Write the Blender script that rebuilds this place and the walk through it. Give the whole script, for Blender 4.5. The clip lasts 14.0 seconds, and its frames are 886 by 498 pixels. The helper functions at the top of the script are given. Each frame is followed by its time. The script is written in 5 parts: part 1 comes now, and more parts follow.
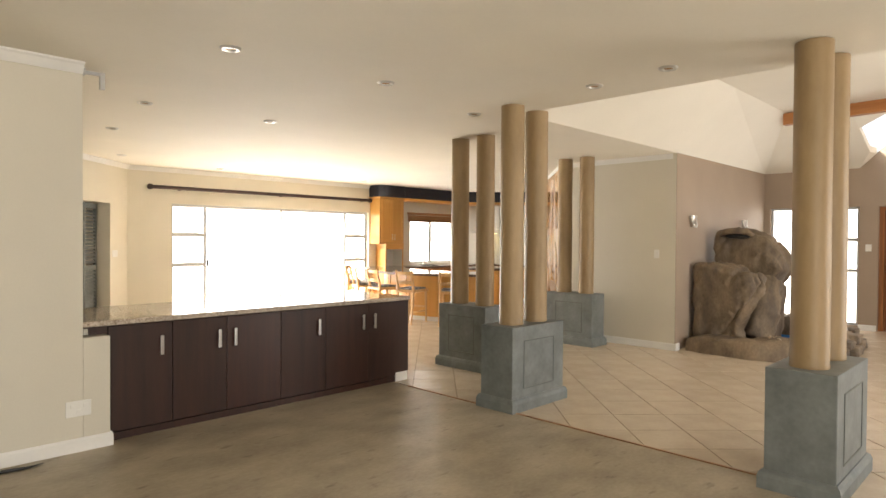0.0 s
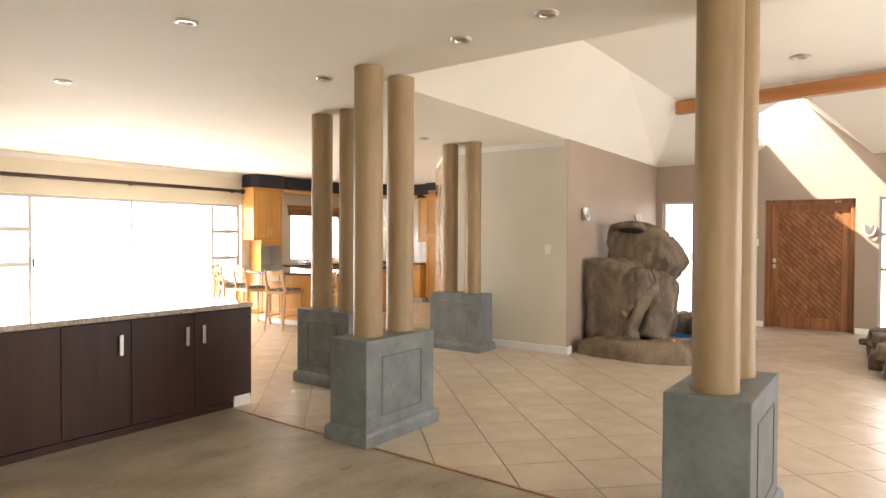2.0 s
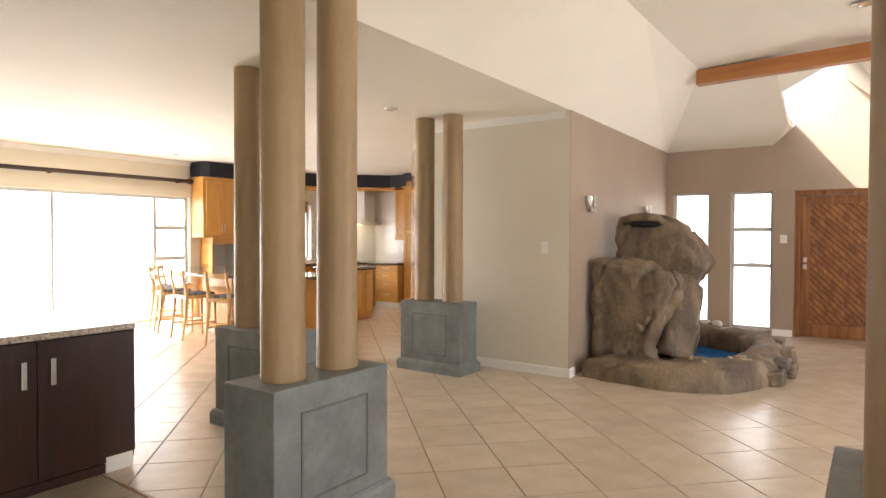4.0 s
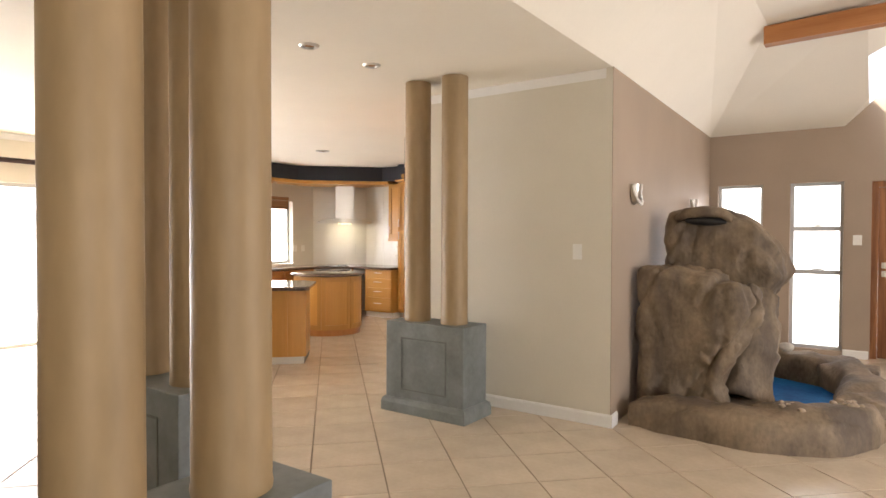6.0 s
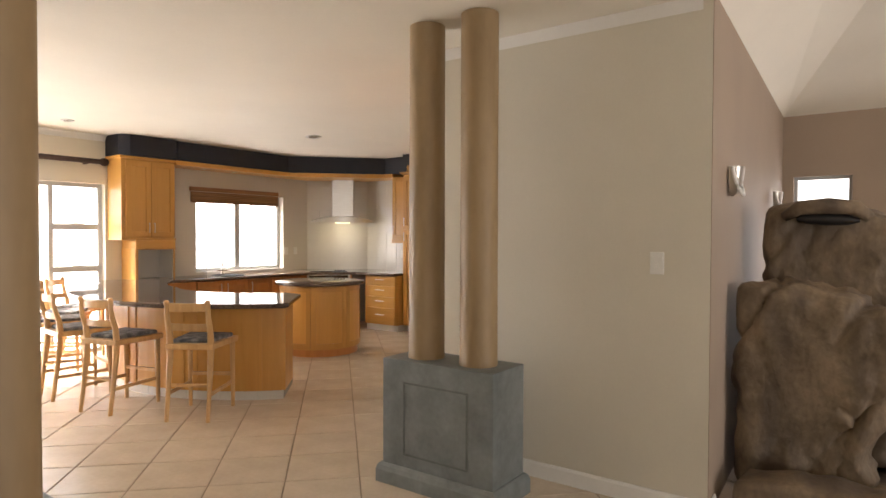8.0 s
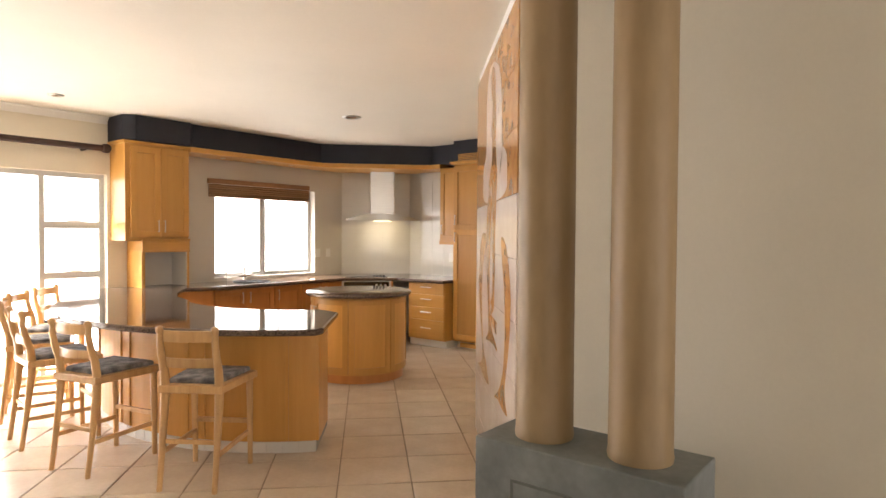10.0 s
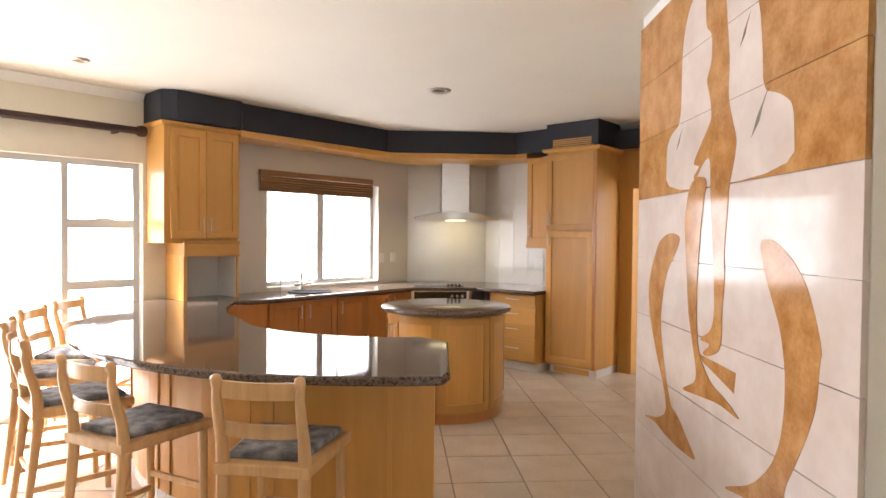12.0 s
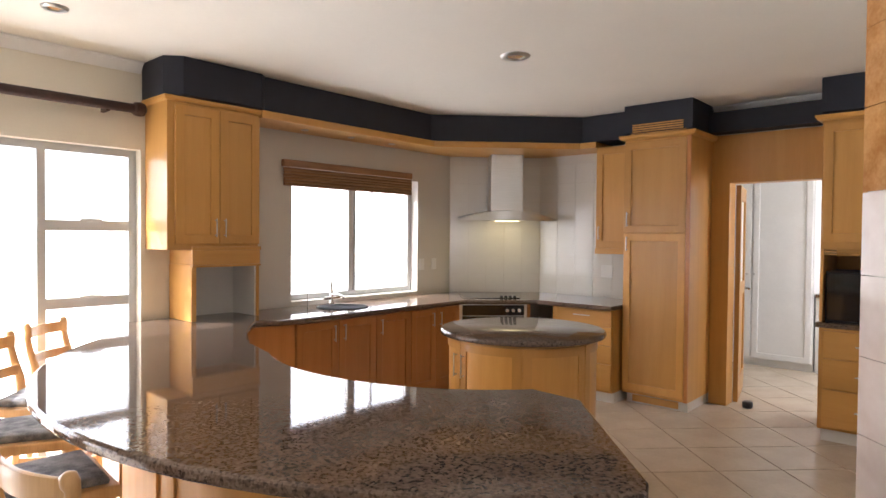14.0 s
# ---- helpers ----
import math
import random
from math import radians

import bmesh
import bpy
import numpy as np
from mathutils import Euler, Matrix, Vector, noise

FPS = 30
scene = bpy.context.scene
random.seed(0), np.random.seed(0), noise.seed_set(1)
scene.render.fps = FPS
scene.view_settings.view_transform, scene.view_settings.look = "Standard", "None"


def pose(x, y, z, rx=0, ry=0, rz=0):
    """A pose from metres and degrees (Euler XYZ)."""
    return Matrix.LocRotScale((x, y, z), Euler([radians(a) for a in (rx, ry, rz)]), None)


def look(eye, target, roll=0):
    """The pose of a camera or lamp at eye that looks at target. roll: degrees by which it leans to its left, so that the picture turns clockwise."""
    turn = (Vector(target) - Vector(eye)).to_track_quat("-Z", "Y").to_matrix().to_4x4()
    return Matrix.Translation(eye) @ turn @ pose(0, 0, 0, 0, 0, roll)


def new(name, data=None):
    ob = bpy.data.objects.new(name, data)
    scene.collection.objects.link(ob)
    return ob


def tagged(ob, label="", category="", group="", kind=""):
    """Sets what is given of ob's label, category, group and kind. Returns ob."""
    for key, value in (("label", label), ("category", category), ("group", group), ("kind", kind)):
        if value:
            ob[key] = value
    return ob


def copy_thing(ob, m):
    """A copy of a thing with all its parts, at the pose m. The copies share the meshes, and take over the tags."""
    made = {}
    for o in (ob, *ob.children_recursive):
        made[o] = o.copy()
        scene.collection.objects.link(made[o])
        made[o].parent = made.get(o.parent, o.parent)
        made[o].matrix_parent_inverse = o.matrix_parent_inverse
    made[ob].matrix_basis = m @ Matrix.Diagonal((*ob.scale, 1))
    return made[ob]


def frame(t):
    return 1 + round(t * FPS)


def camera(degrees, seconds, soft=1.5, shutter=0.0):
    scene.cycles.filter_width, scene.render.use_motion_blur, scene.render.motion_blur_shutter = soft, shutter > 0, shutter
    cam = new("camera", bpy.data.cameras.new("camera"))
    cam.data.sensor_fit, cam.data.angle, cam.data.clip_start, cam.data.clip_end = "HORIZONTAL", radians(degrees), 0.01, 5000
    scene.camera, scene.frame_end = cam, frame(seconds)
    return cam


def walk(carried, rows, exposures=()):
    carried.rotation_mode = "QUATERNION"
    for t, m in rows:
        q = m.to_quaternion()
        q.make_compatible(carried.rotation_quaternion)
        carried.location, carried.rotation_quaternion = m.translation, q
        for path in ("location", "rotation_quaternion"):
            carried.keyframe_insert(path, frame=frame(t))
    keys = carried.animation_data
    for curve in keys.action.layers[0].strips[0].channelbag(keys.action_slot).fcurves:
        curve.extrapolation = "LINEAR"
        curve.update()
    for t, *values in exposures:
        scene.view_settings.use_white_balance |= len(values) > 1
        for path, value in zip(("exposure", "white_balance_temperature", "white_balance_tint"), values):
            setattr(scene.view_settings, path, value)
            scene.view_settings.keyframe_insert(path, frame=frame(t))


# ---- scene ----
cam = camera(71.5, 14.0)
PATH = [
    (0, (0.543, -0.505, 1.503), (0.418, 1.491, 1.474), 0.4),
    (0.5, (0.641, -0.323, 1.492), (0.652, 1.676, 1.462), 0.3),
    (1, (0.778, -0.051, 1.475), (0.877, 1.947, 1.445), 0.2),
    (1.5, (0.886, 0.213, 1.466), (1.023, 2.208, 1.433), 0.2),
    (2, (0.974, 0.536, 1.474), (1.147, 2.528, 1.437), 0.3),
    (2.5, (1.077, 0.89, 1.448), (1.273, 2.88, 1.411), 0.2),
    (3, (1.152, 1.269, 1.442), (1.358, 3.258, 1.402), 0.2),
    (5.5, (1.424, 3.257, 1.437), (1.635, 5.245, 1.396), 0.2),
    (6, (1.46, 3.643, 1.441), (1.667, 5.632, 1.402), 0.2),
    (6.5, (1.493, 4.011, 1.443), (1.697, 6.0, 1.401), 0.2),
    (7, (1.535, 4.393, 1.445), (1.735, 6.382, 1.404), 0.2),
    (7.5, (1.546, 4.75, 1.458), (1.739, 6.74, 1.417), 0.2),
    (10, (1.29, 6.49, 1.504), (1.381, 8.487, 1.455), 0.4),
    (10.5, (1.129, 6.833, 1.505), (1.186, 8.832, 1.459), 0.5),
    (11, (0.988, 7.146, 1.497), (1.019, 9.145, 1.453), 0.5),
    (11.5, (0.853, 7.47, 1.498), (0.859, 9.47, 1.455), 0.5),
    (12, (0.684, 7.782, 1.491), (0.677, 9.781, 1.449), 0.5),
    (12.5, (0.549, 8.052, 1.494), (0.536, 10.052, 1.448), 0.5),
    (13, (0.426, 8.357, 1.499), (0.408, 10.357, 1.454), 0.5),
    (13.5, (0.295, 8.644, 1.512), (0.271, 10.644, 1.47), 0.4),
    (14, (0.196, 8.879, 1.52), (0.175, 10.878, 1.478), 0.5),
]
walk(cam, [(t, look(eye, target, roll)) for t, eye, target, roll in PATH],
     exposures=[(0.0, 1.60, 6650, 10), (1.5, 1.85, 6550, 14), (3.0, 1.56, 6450, 14), (5.5, 1.78, 6450, 15), (6.5, 1.58, 6350, 14), (7.5, 1.20, 6450, 15), (10.0, 1.41, 6600, 15),
                (11.0, 1.62, 6600, 15), (12.0, 1.43, 6030, 15), (13.0, 1.13, 5880, 15), (14.0, 1.06, 5830, 15)])

# ---- world, sun, openings' light ----
HOUSE = pose(0.274, -0.103, 0, 0, 0, 48.9)        # the hall's own axes, against the world's
KITCHEN = HOUSE @ pose(0.10, 0.15, 0)             # the kitchen and dining side
sun_dir = (HOUSE.to_3x3() @ Vector((0.8, -1.0, -1.26))).normalized()

world = bpy.data.worlds.new("sky")
scene.world = world
world.use_nodes = True
wn = world.node_tree
sky = wn.nodes.new("ShaderNodeTexSky")
sky.sky_type = 'NISHITA'
sky.sun_disc = False
sky.dust_density, sky.ozone_density = 4.5, 0.3
sky.sun_elevation = math.asin(-sun_dir.z)
sky.sun_rotation = math.atan2(-sun_dir.x, -sun_dir.y)
haze = wn.nodes.new("ShaderNodeHueSaturation")
haze.inputs["Saturation"].default_value = 0.35
wn.links.new(sky.outputs[0], haze.inputs["Color"])
wn.links.new(haze.outputs[0], wn.nodes["Background"].inputs[0])
wn.nodes["Background"].inputs[1].default_value = 0.15

sun = new("sun", bpy.data.lights.new("sun", 'SUN'))
sun.data.energy, sun.data.angle, sun.data.color = 5.0, radians(0.5), (1.0, 0.95, 0.86)
sun.matrix_world = look((0, 0, 30), Vector((0, 0, 30)) + sun_dir)


def window_light(s, n, z, face, w, h, power, colour=(1.0, 0.97, 0.93)):
    """The sky's light in a window's or an added opening; face: where it shines, in the house's axes."""
    lamp = new("window_light", bpy.data.lights.new("window_light", 'AREA'))
    lamp.data.shape, lamp.data.size, lamp.data.size_y = 'RECTANGLE', w, h
    lamp.data.energy, lamp.data.color = power, colour
    lamp.matrix_world = (KITCHEN if n > 4 else HOUSE) @ look((s, n, z), Vector((s, n, z)) + Vector(face))
    return lamp


window_light(6.27, 10.50, 1.06, (0, -1, -0.05), 4.36, 2.1, 68)
window_light(10.49, 10.50, 1.515, (0, -1, -0.05), 1.56, 1.14, 14)
window_light(12.62, 2.61, 1.1, (-1, 0, -0.05), 1.46, 2.06, 13)
window_light(12.62, -0.23, 1.1, (-1, 0, -0.05), 0.58, 2.06, 6)
window_light(-1.0, -4.6, 1.5, (0, 1, 0), 5.0, 2.0, 80)
# added hall light; its opening is out of view and made up
window_light(7.5, -3.15, 1.5, (0, 1, 0), 3.0, 2.0, 54)

# ---- materials ----


def mat(name, base, rough=0.5, metal=0.0, vary=0.08, scale=6.0, grain=60.0, bump=0.15, coat=0.0, second=None, stretch=(1, 1, 1), spec=0.5):
    """A plain surface with stains at one scale and grain at another."""
    m = bpy.data.materials.new(name)
    m.use_nodes = True
    nt = m.node_tree
    b = nt.nodes["Principled BSDF"]
    tc = nt.nodes.new("ShaderNodeTexCoord")
    mp = nt.nodes.new("ShaderNodeMapping")
    mp.inputs["Scale"].default_value = stretch
    nt.links.new(tc.outputs["Object"], mp.inputs[0])
    n1 = nt.nodes.new("ShaderNodeTexNoise")
    n1.inputs["Scale"].default_value, n1.inputs["Detail"].default_value = scale, 5
    n2 = nt.nodes.new("ShaderNodeTexNoise")
    n2.inputs["Scale"].default_value, n2.inputs["Detail"].default_value = grain, 3
    for n in (n1, n2):
        nt.links.new(mp.outputs[0], n.inputs["Vector"])
    add = nt.nodes.new("ShaderNodeMath")
    add.operation = 'MULTIPLY_ADD'
    add.inputs[1].default_value = 0.35
    nt.links.new(n2.outputs[0], add.inputs[0])
    nt.links.new(n1.outputs[0], add.inputs[2])
    ramp = nt.nodes.new("ShaderNodeValToRGB")
    c0 = Vector(base) * (1 - vary)
    c1 = Vector(second) if second else Vector([min(1, c * (1 + vary)) for c in base])
    ramp.color_ramp.elements[0].color = (*c0, 1)
    ramp.color_ramp.elements[1].color = (*c1, 1)
    ramp.color_ramp.elements[0].position, ramp.color_ramp.elements[1].position = 0.45, 0.92
    nt.links.new(add.outputs[0], ramp.inputs[0])
    nt.links.new(ramp.outputs[0], b.inputs["Base Color"])
    b.inputs["Roughness"].default_value, b.inputs["Metallic"].default_value = rough, metal
    b.inputs["Coat Weight"].default_value = coat
    b.inputs["Coat Roughness"].default_value = 0.08
    b.inputs["Specular IOR Level"].default_value = spec
    if bump:
        bp = nt.nodes.new("ShaderNodeBump")
        bp.inputs["Strength"].default_value, bp.inputs["Distance"].default_value = bump, 0.004
        nt.links.new(n2.outputs[0], bp.inputs["Height"])
        nt.links.new(bp.outputs[0], b.inputs["Normal"])
    return m


def wood(name, dark, light, rough=0.35, along='Z', scale=1.0, coat=0.2):
    """Timber with long grain along one axis of the object."""
    st = {'X': (0.6, 9, 9), 'Y': (9, 0.6, 9), 'Z': (9, 9, 0.6)}[along]
    m = bpy.data.materials.new(name)
    m.use_nodes = True
    nt = m.node_tree
    b = nt.nodes["Principled BSDF"]
    tc = nt.nodes.new("ShaderNodeTexCoord")
    info = nt.nodes.new("ShaderNodeObjectInfo")
    shift = nt.nodes.new("ShaderNodeVectorMath")
    shift.operation = 'MULTIPLY_ADD'
    shift.inputs[1].default_value = (7, 5, 3)
    nt.links.new(info.outputs["Random"], shift.inputs[0])
    nt.links.new(tc.outputs["Object"], shift.inputs[2])
    mp = nt.nodes.new("ShaderNodeMapping")
    mp.inputs["Scale"].default_value = [c * scale for c in st]
    nt.links.new(shift.outputs[0], mp.inputs[0])
    n1 = nt.nodes.new("ShaderNodeTexNoise")
    n1.inputs["Scale"].default_value, n1.inputs["Detail"].default_value, n1.inputs["Distortion"].default_value = 1.3, 6, 0.6
    n2 = nt.nodes.new("ShaderNodeTexNoise")
    n2.inputs["Scale"].default_value, n2.inputs["Detail"].default_value = 14, 2
    nt.links.new(mp.outputs[0], n1.inputs["Vector"])
    nt.links.new(mp.outputs[0], n2.inputs["Vector"])
    add = nt.nodes.new("ShaderNodeMath")
    add.operation = 'MULTIPLY_ADD'
    add.inputs[1].default_value = 0.3
    nt.links.new(n2.outputs[0], add.inputs[0])
    nt.links.new(n1.outputs[0], add.inputs[2])
    ramp = nt.nodes.new("ShaderNodeValToRGB")
    ramp.color_ramp.elements[0].color, ramp.color_ramp.elements[1].color = (*dark, 1), (*light, 1)
    ramp.color_ramp.elements[0].position, ramp.color_ramp.elements[1].position = 0.4, 0.85
    nt.links.new(add.outputs[0], ramp.inputs[0])
    hsv = nt.nodes.new("ShaderNodeHueSaturation")
    mr = nt.nodes.new("ShaderNodeMapRange")
    mr.inputs["To Min"].default_value, mr.inputs["To Max"].default_value = 0.86, 1.12
    nt.links.new(info.outputs["Random"], mr.inputs[0])
    nt.links.new(mr.outputs[0], hsv.inputs["Value"])
    nt.links.new(ramp.outputs[0], hsv.inputs["Color"])
    nt.links.new(hsv.outputs[0], b.inputs["Base Color"])
    b.inputs["Roughness"].default_value = rough
    b.inputs["Coat Weight"].default_value, b.inputs["Coat Roughness"].default_value = coat, 0.12
    bp = nt.nodes.new("ShaderNodeBump")
    bp.inputs["Strength"].default_value, bp.inputs["Distance"].default_value = 0.12, 0.002
    nt.links.new(n2.outputs[0], bp.inputs["Height"])
    nt.links.new(bp.outputs[0], b.inputs["Normal"])
    return m


def granite(name, stops, rough=0.08, scale=90.0):
    m = bpy.data.materials.new(name)
    m.use_nodes = True
    nt = m.node_tree
    b = nt.nodes["Principled BSDF"]
    tc = nt.nodes.new("ShaderNodeTexCoord")
    v = nt.nodes.new("ShaderNodeTexVoronoi")
    v.inputs["Scale"].default_value = scale
    n = nt.nodes.new("ShaderNodeTexNoise")
    n.inputs["Scale"].default_value, n.inputs["Detail"].default_value = scale * 0.55, 4
    for k in (v, n):
        nt.links.new(tc.outputs["Object"], k.inputs["Vector"])
    mix = nt.nodes.new("ShaderNodeMath")
    mix.operation = 'MULTIPLY_ADD'
    mix.inputs[1].default_value = 0.45
    sep = nt.nodes.new("ShaderNodeSeparateColor")
    nt.links.new(v.outputs["Color"], sep.inputs[0])
    nt.links.new(sep.outputs[0], mix.inputs[0])
    sub = nt.nodes.new("ShaderNodeMath")
    sub.operation = 'MULTIPLY'
    sub.inputs[1].default_value = 0.75
    nt.links.new(n.outputs[0], sub.inputs[0])
    nt.links.new(sub.outputs[0], mix.inputs[2])
    ramp = nt.nodes.new("ShaderNodeValToRGB")
    els = ramp.color_ramp.elements
    els[0].position, els[0].color = stops[0][0], (*stops[0][1], 1)
    els[1].position, els[1].color = stops[-1][0], (*stops[-1][1], 1)
    for p, c in stops[1:-1]:
        els.new(p).color = (*c, 1)
    nt.links.new(mix.outputs[0], ramp.inputs[0])
    nt.links.new(ramp.outputs[0], b.inputs["Base Color"])
    b.inputs["Roughness"].default_value = rough
    b.inputs["Coat Weight"].default_value, b.inputs["Coat Roughness"].default_value = 0.0, 0.02
    return m


def glass_mat(name, tint=(1, 1, 1), rough=0.0):
    m = bpy.data.materials.new(name)
    m.use_nodes = True
    b = m.node_tree.nodes["Principled BSDF"]
    b.inputs["Base Color"].default_value = (*tint, 1)
    b.inputs["Transmission Weight"].default_value, b.inputs["Roughness"].default_value, b.inputs["IOR"].default_value = 1.0, rough, 1.45
    return m


def glow(name, colour, strength):
    m = bpy.data.materials.new(name)
    m.use_nodes = True
    b = m.node_tree.nodes["Principled BSDF"]
    b.inputs["Base Color"].default_value = (*colour, 1)
    b.inputs["Emission Color"].default_value, b.inputs["Emission Strength"].default_value = (*colour, 1), strength
    return m


M_CEIL = mat("ceiling_paint", (0.82, 0.775, 0.675), 0.75, vary=0.03, scale=1.2, grain=45, bump=0.08)
M_CREAM = mat("cream_wall_paint", (0.72, 0.67, 0.55), 0.65, vary=0.04, scale=1.5, grain=70, bump=0.1)
M_GREY = mat("pale_grey_wall_paint", (0.65, 0.61, 0.515), 0.6, vary=0.04, scale=1.2, grain=70, bump=0.1)
M_BROWN = mat("taupe_wall_paint", (0.36, 0.28, 0.21), 0.6, vary=0.05, scale=1.6, grain=70, bump=0.1)
M_KWALL = mat("kitchen_wall_paint", (0.63, 0.60, 0.535), 0.6, vary=0.03, scale=1.5, grain=70, bump=0.08)
M_WHITE = mat("white_gloss_paint", (0.80, 0.79, 0.76), 0.35, vary=0.03, scale=5, grain=40, bump=0.05)
M_COLUMN = mat("tan_column_paint", (0.295, 0.198, 0.096), 0.5, vary=0.14, scale=3, grain=25, bump=0.12, second=(0.365, 0.255, 0.132), stretch=(1, 1, 0.35))
M_PED = mat("grey_green_paint_effect", (0.15, 0.165, 0.162), 0.5, vary=0.25, scale=5, grain=30, bump=0.2, second=(0.20, 0.218, 0.213))
M_BIRD = mat("grey_stone", (0.22, 0.19, 0.16), 0.15, vary=0.1, scale=20)
M_AMBERGLASS = mat("amber_lamp_glass", (0.42, 0.24, 0.10), 0.2, vary=0.05, bump=0.0)
M_PEDLINE = mat("dark_grey_lining", (0.10, 0.11, 0.10), 0.5, vary=0.2, scale=8)
M_GROUT = mat("grout", (0.24, 0.185, 0.13), 0.85, vary=0.15, scale=12)
M_BAND = mat("navy_paint", (0.012, 0.014, 0.026), 0.55, vary=0.15, scale=6)
M_ALU = mat("pale_aluminium", (0.50, 0.50, 0.49), 0.35, metal=0.0, vary=0.02, bump=0.0)
M_STEEL = mat("brushed_steel", (0.62, 0.61, 0.58), 0.3, metal=1.0, vary=0.05, grain=200, stretch=(1, 1, 30), bump=0.05)
M_CHROME = mat("chrome", (0.75, 0.75, 0.74), 0.12, metal=1.0, vary=0.02, bump=0.0)
M_BLACK = mat("black_plastic", (0.015, 0.015, 0.016), 0.35, vary=0.1, bump=0.02)
M_DARKGLASS = mat("dark_oven_glass", (0.012, 0.012, 0.013), 0.06, vary=0.1, bump=0.0, coat=0.5)
M_SINK = mat("black_sink_enamel", (0.02, 0.02, 0.022), 0.7, vary=0.1, bump=0.0, spec=0.15)
M_PLASTIC = mat("white_plastic", (0.78, 0.77, 0.73), 0.35, vary=0.02, bump=0.0)
M_TILEW = mat("white_wall_tile", (0.70, 0.68, 0.62), 0.18, vary=0.03, scale=4, bump=0.02, coat=0.3)
M_BEECH = wood("beech", (0.545, 0.272, 0.058), (0.615, 0.322, 0.078), 0.36, 'Z', 1.0, coat=0.1)
M_BEECHX = wood("beech_across", (0.545, 0.272, 0.058), (0.615, 0.322, 0.078), 0.36, 'X', 1.0, coat=0.1)
M_CHERRY = wood("cherry_veneer", (0.42, 0.165, 0.042), (0.50, 0.212, 0.062), 0.28, 'Z', 1.0)
M_CHAIR = wood("pale_beech", (0.52, 0.29, 0.11), (0.68, 0.43, 0.19), 0.35, 'Z', 1.4)
M_DARKWOOD = wood("dark_stained_wood", (0.020, 0.008, 0.005), (0.044, 0.016, 0.010), 0.5, 'Z', 1.0, coat=0.0)
M_REDWOOD = wood("dark_red_wood", (0.028, 0.010, 0.007), (0.058, 0.020, 0.012), 0.42, 'Z', 1.0, coat=0.05)
M_DOORWOOD = wood("meranti_door", (0.15, 0.052, 0.017), (0.36, 0.15, 0.052), 0.36, 'Z', 1.2, coat=0.35)
M_BEAM = wood("pine_beam", (0.34, 0.12, 0.03), (0.50, 0.21, 0.065), 0.45, 'Y', 0.8, coat=0.1)
M_BLIND = wood("timber_blind", (0.18, 0.085, 0.035), (0.34, 0.18, 0.08), 0.5, 'X', 2.0, coat=0.0)
M_GRANITE = granite("brown_granite", [(0.28, (0.03, 0.021, 0.017)), (0.44, (0.082, 0.054, 0.039)), (0.58, (0.125, 0.084, 0.06)), (0.80, (0.165, 0.12, 0.09))], 0.05, 125.0)
M_BARTOP = granite("light_granite", [(0.2, (0.10, 0.075, 0.06)), (0.45, (0.36, 0.29, 0.23)), (0.8, (0.58, 0.51, 0.43))], 0.1, 110)
M_FABRIC = mat("blue_grey_fabric", (0.15, 0.15, 0.175), 0.9, vary=0.5, scale=16, grain=160, bump=0.4, second=(0.36, 0.35, 0.34))
M_GLASS = glass_mat("clear_glass")
M_SCONCE = mat("satin_lamp_glass", (0.46, 0.42, 0.37), 0.28, metal=0.7, vary=0.05, bump=0.0)
M_FROST = mat("frosted_lamp_glass", (0.78, 0.76, 0.70), 0.3, vary=0.02, bump=0.0)
M_WATER = mat("blue_pool_paint", (0.008, 0.11, 0.40), 0.75, vary=0.3, scale=3, grain=20, second=(0.02, 0.19, 0.52), spec=0.1)
M_PEBBLE = mat("pebble", (0.50, 0.46, 0.40), 0.6, vary=0.35, scale=9)
M_GROUND = mat("pale_paving", (0.42, 0.39, 0.34), 0.9, vary=0.15, scale=0.8, grain=8)
M_CREAMSTONE = mat("cream_marble", (0.68, 0.57, 0.50), 0.11, vary=0.1, scale=4, grain=18, bump=0.0, coat=0.0, spec=0.28, second=(0.74, 0.66, 0.60))
M_AMBER = mat("amber_marble", (0.46, 0.20, 0.055), 0.11, vary=0.22, scale=10, grain=70, bump=0.0, coat=0.0, spec=0.28, second=(0.58, 0.32, 0.12))


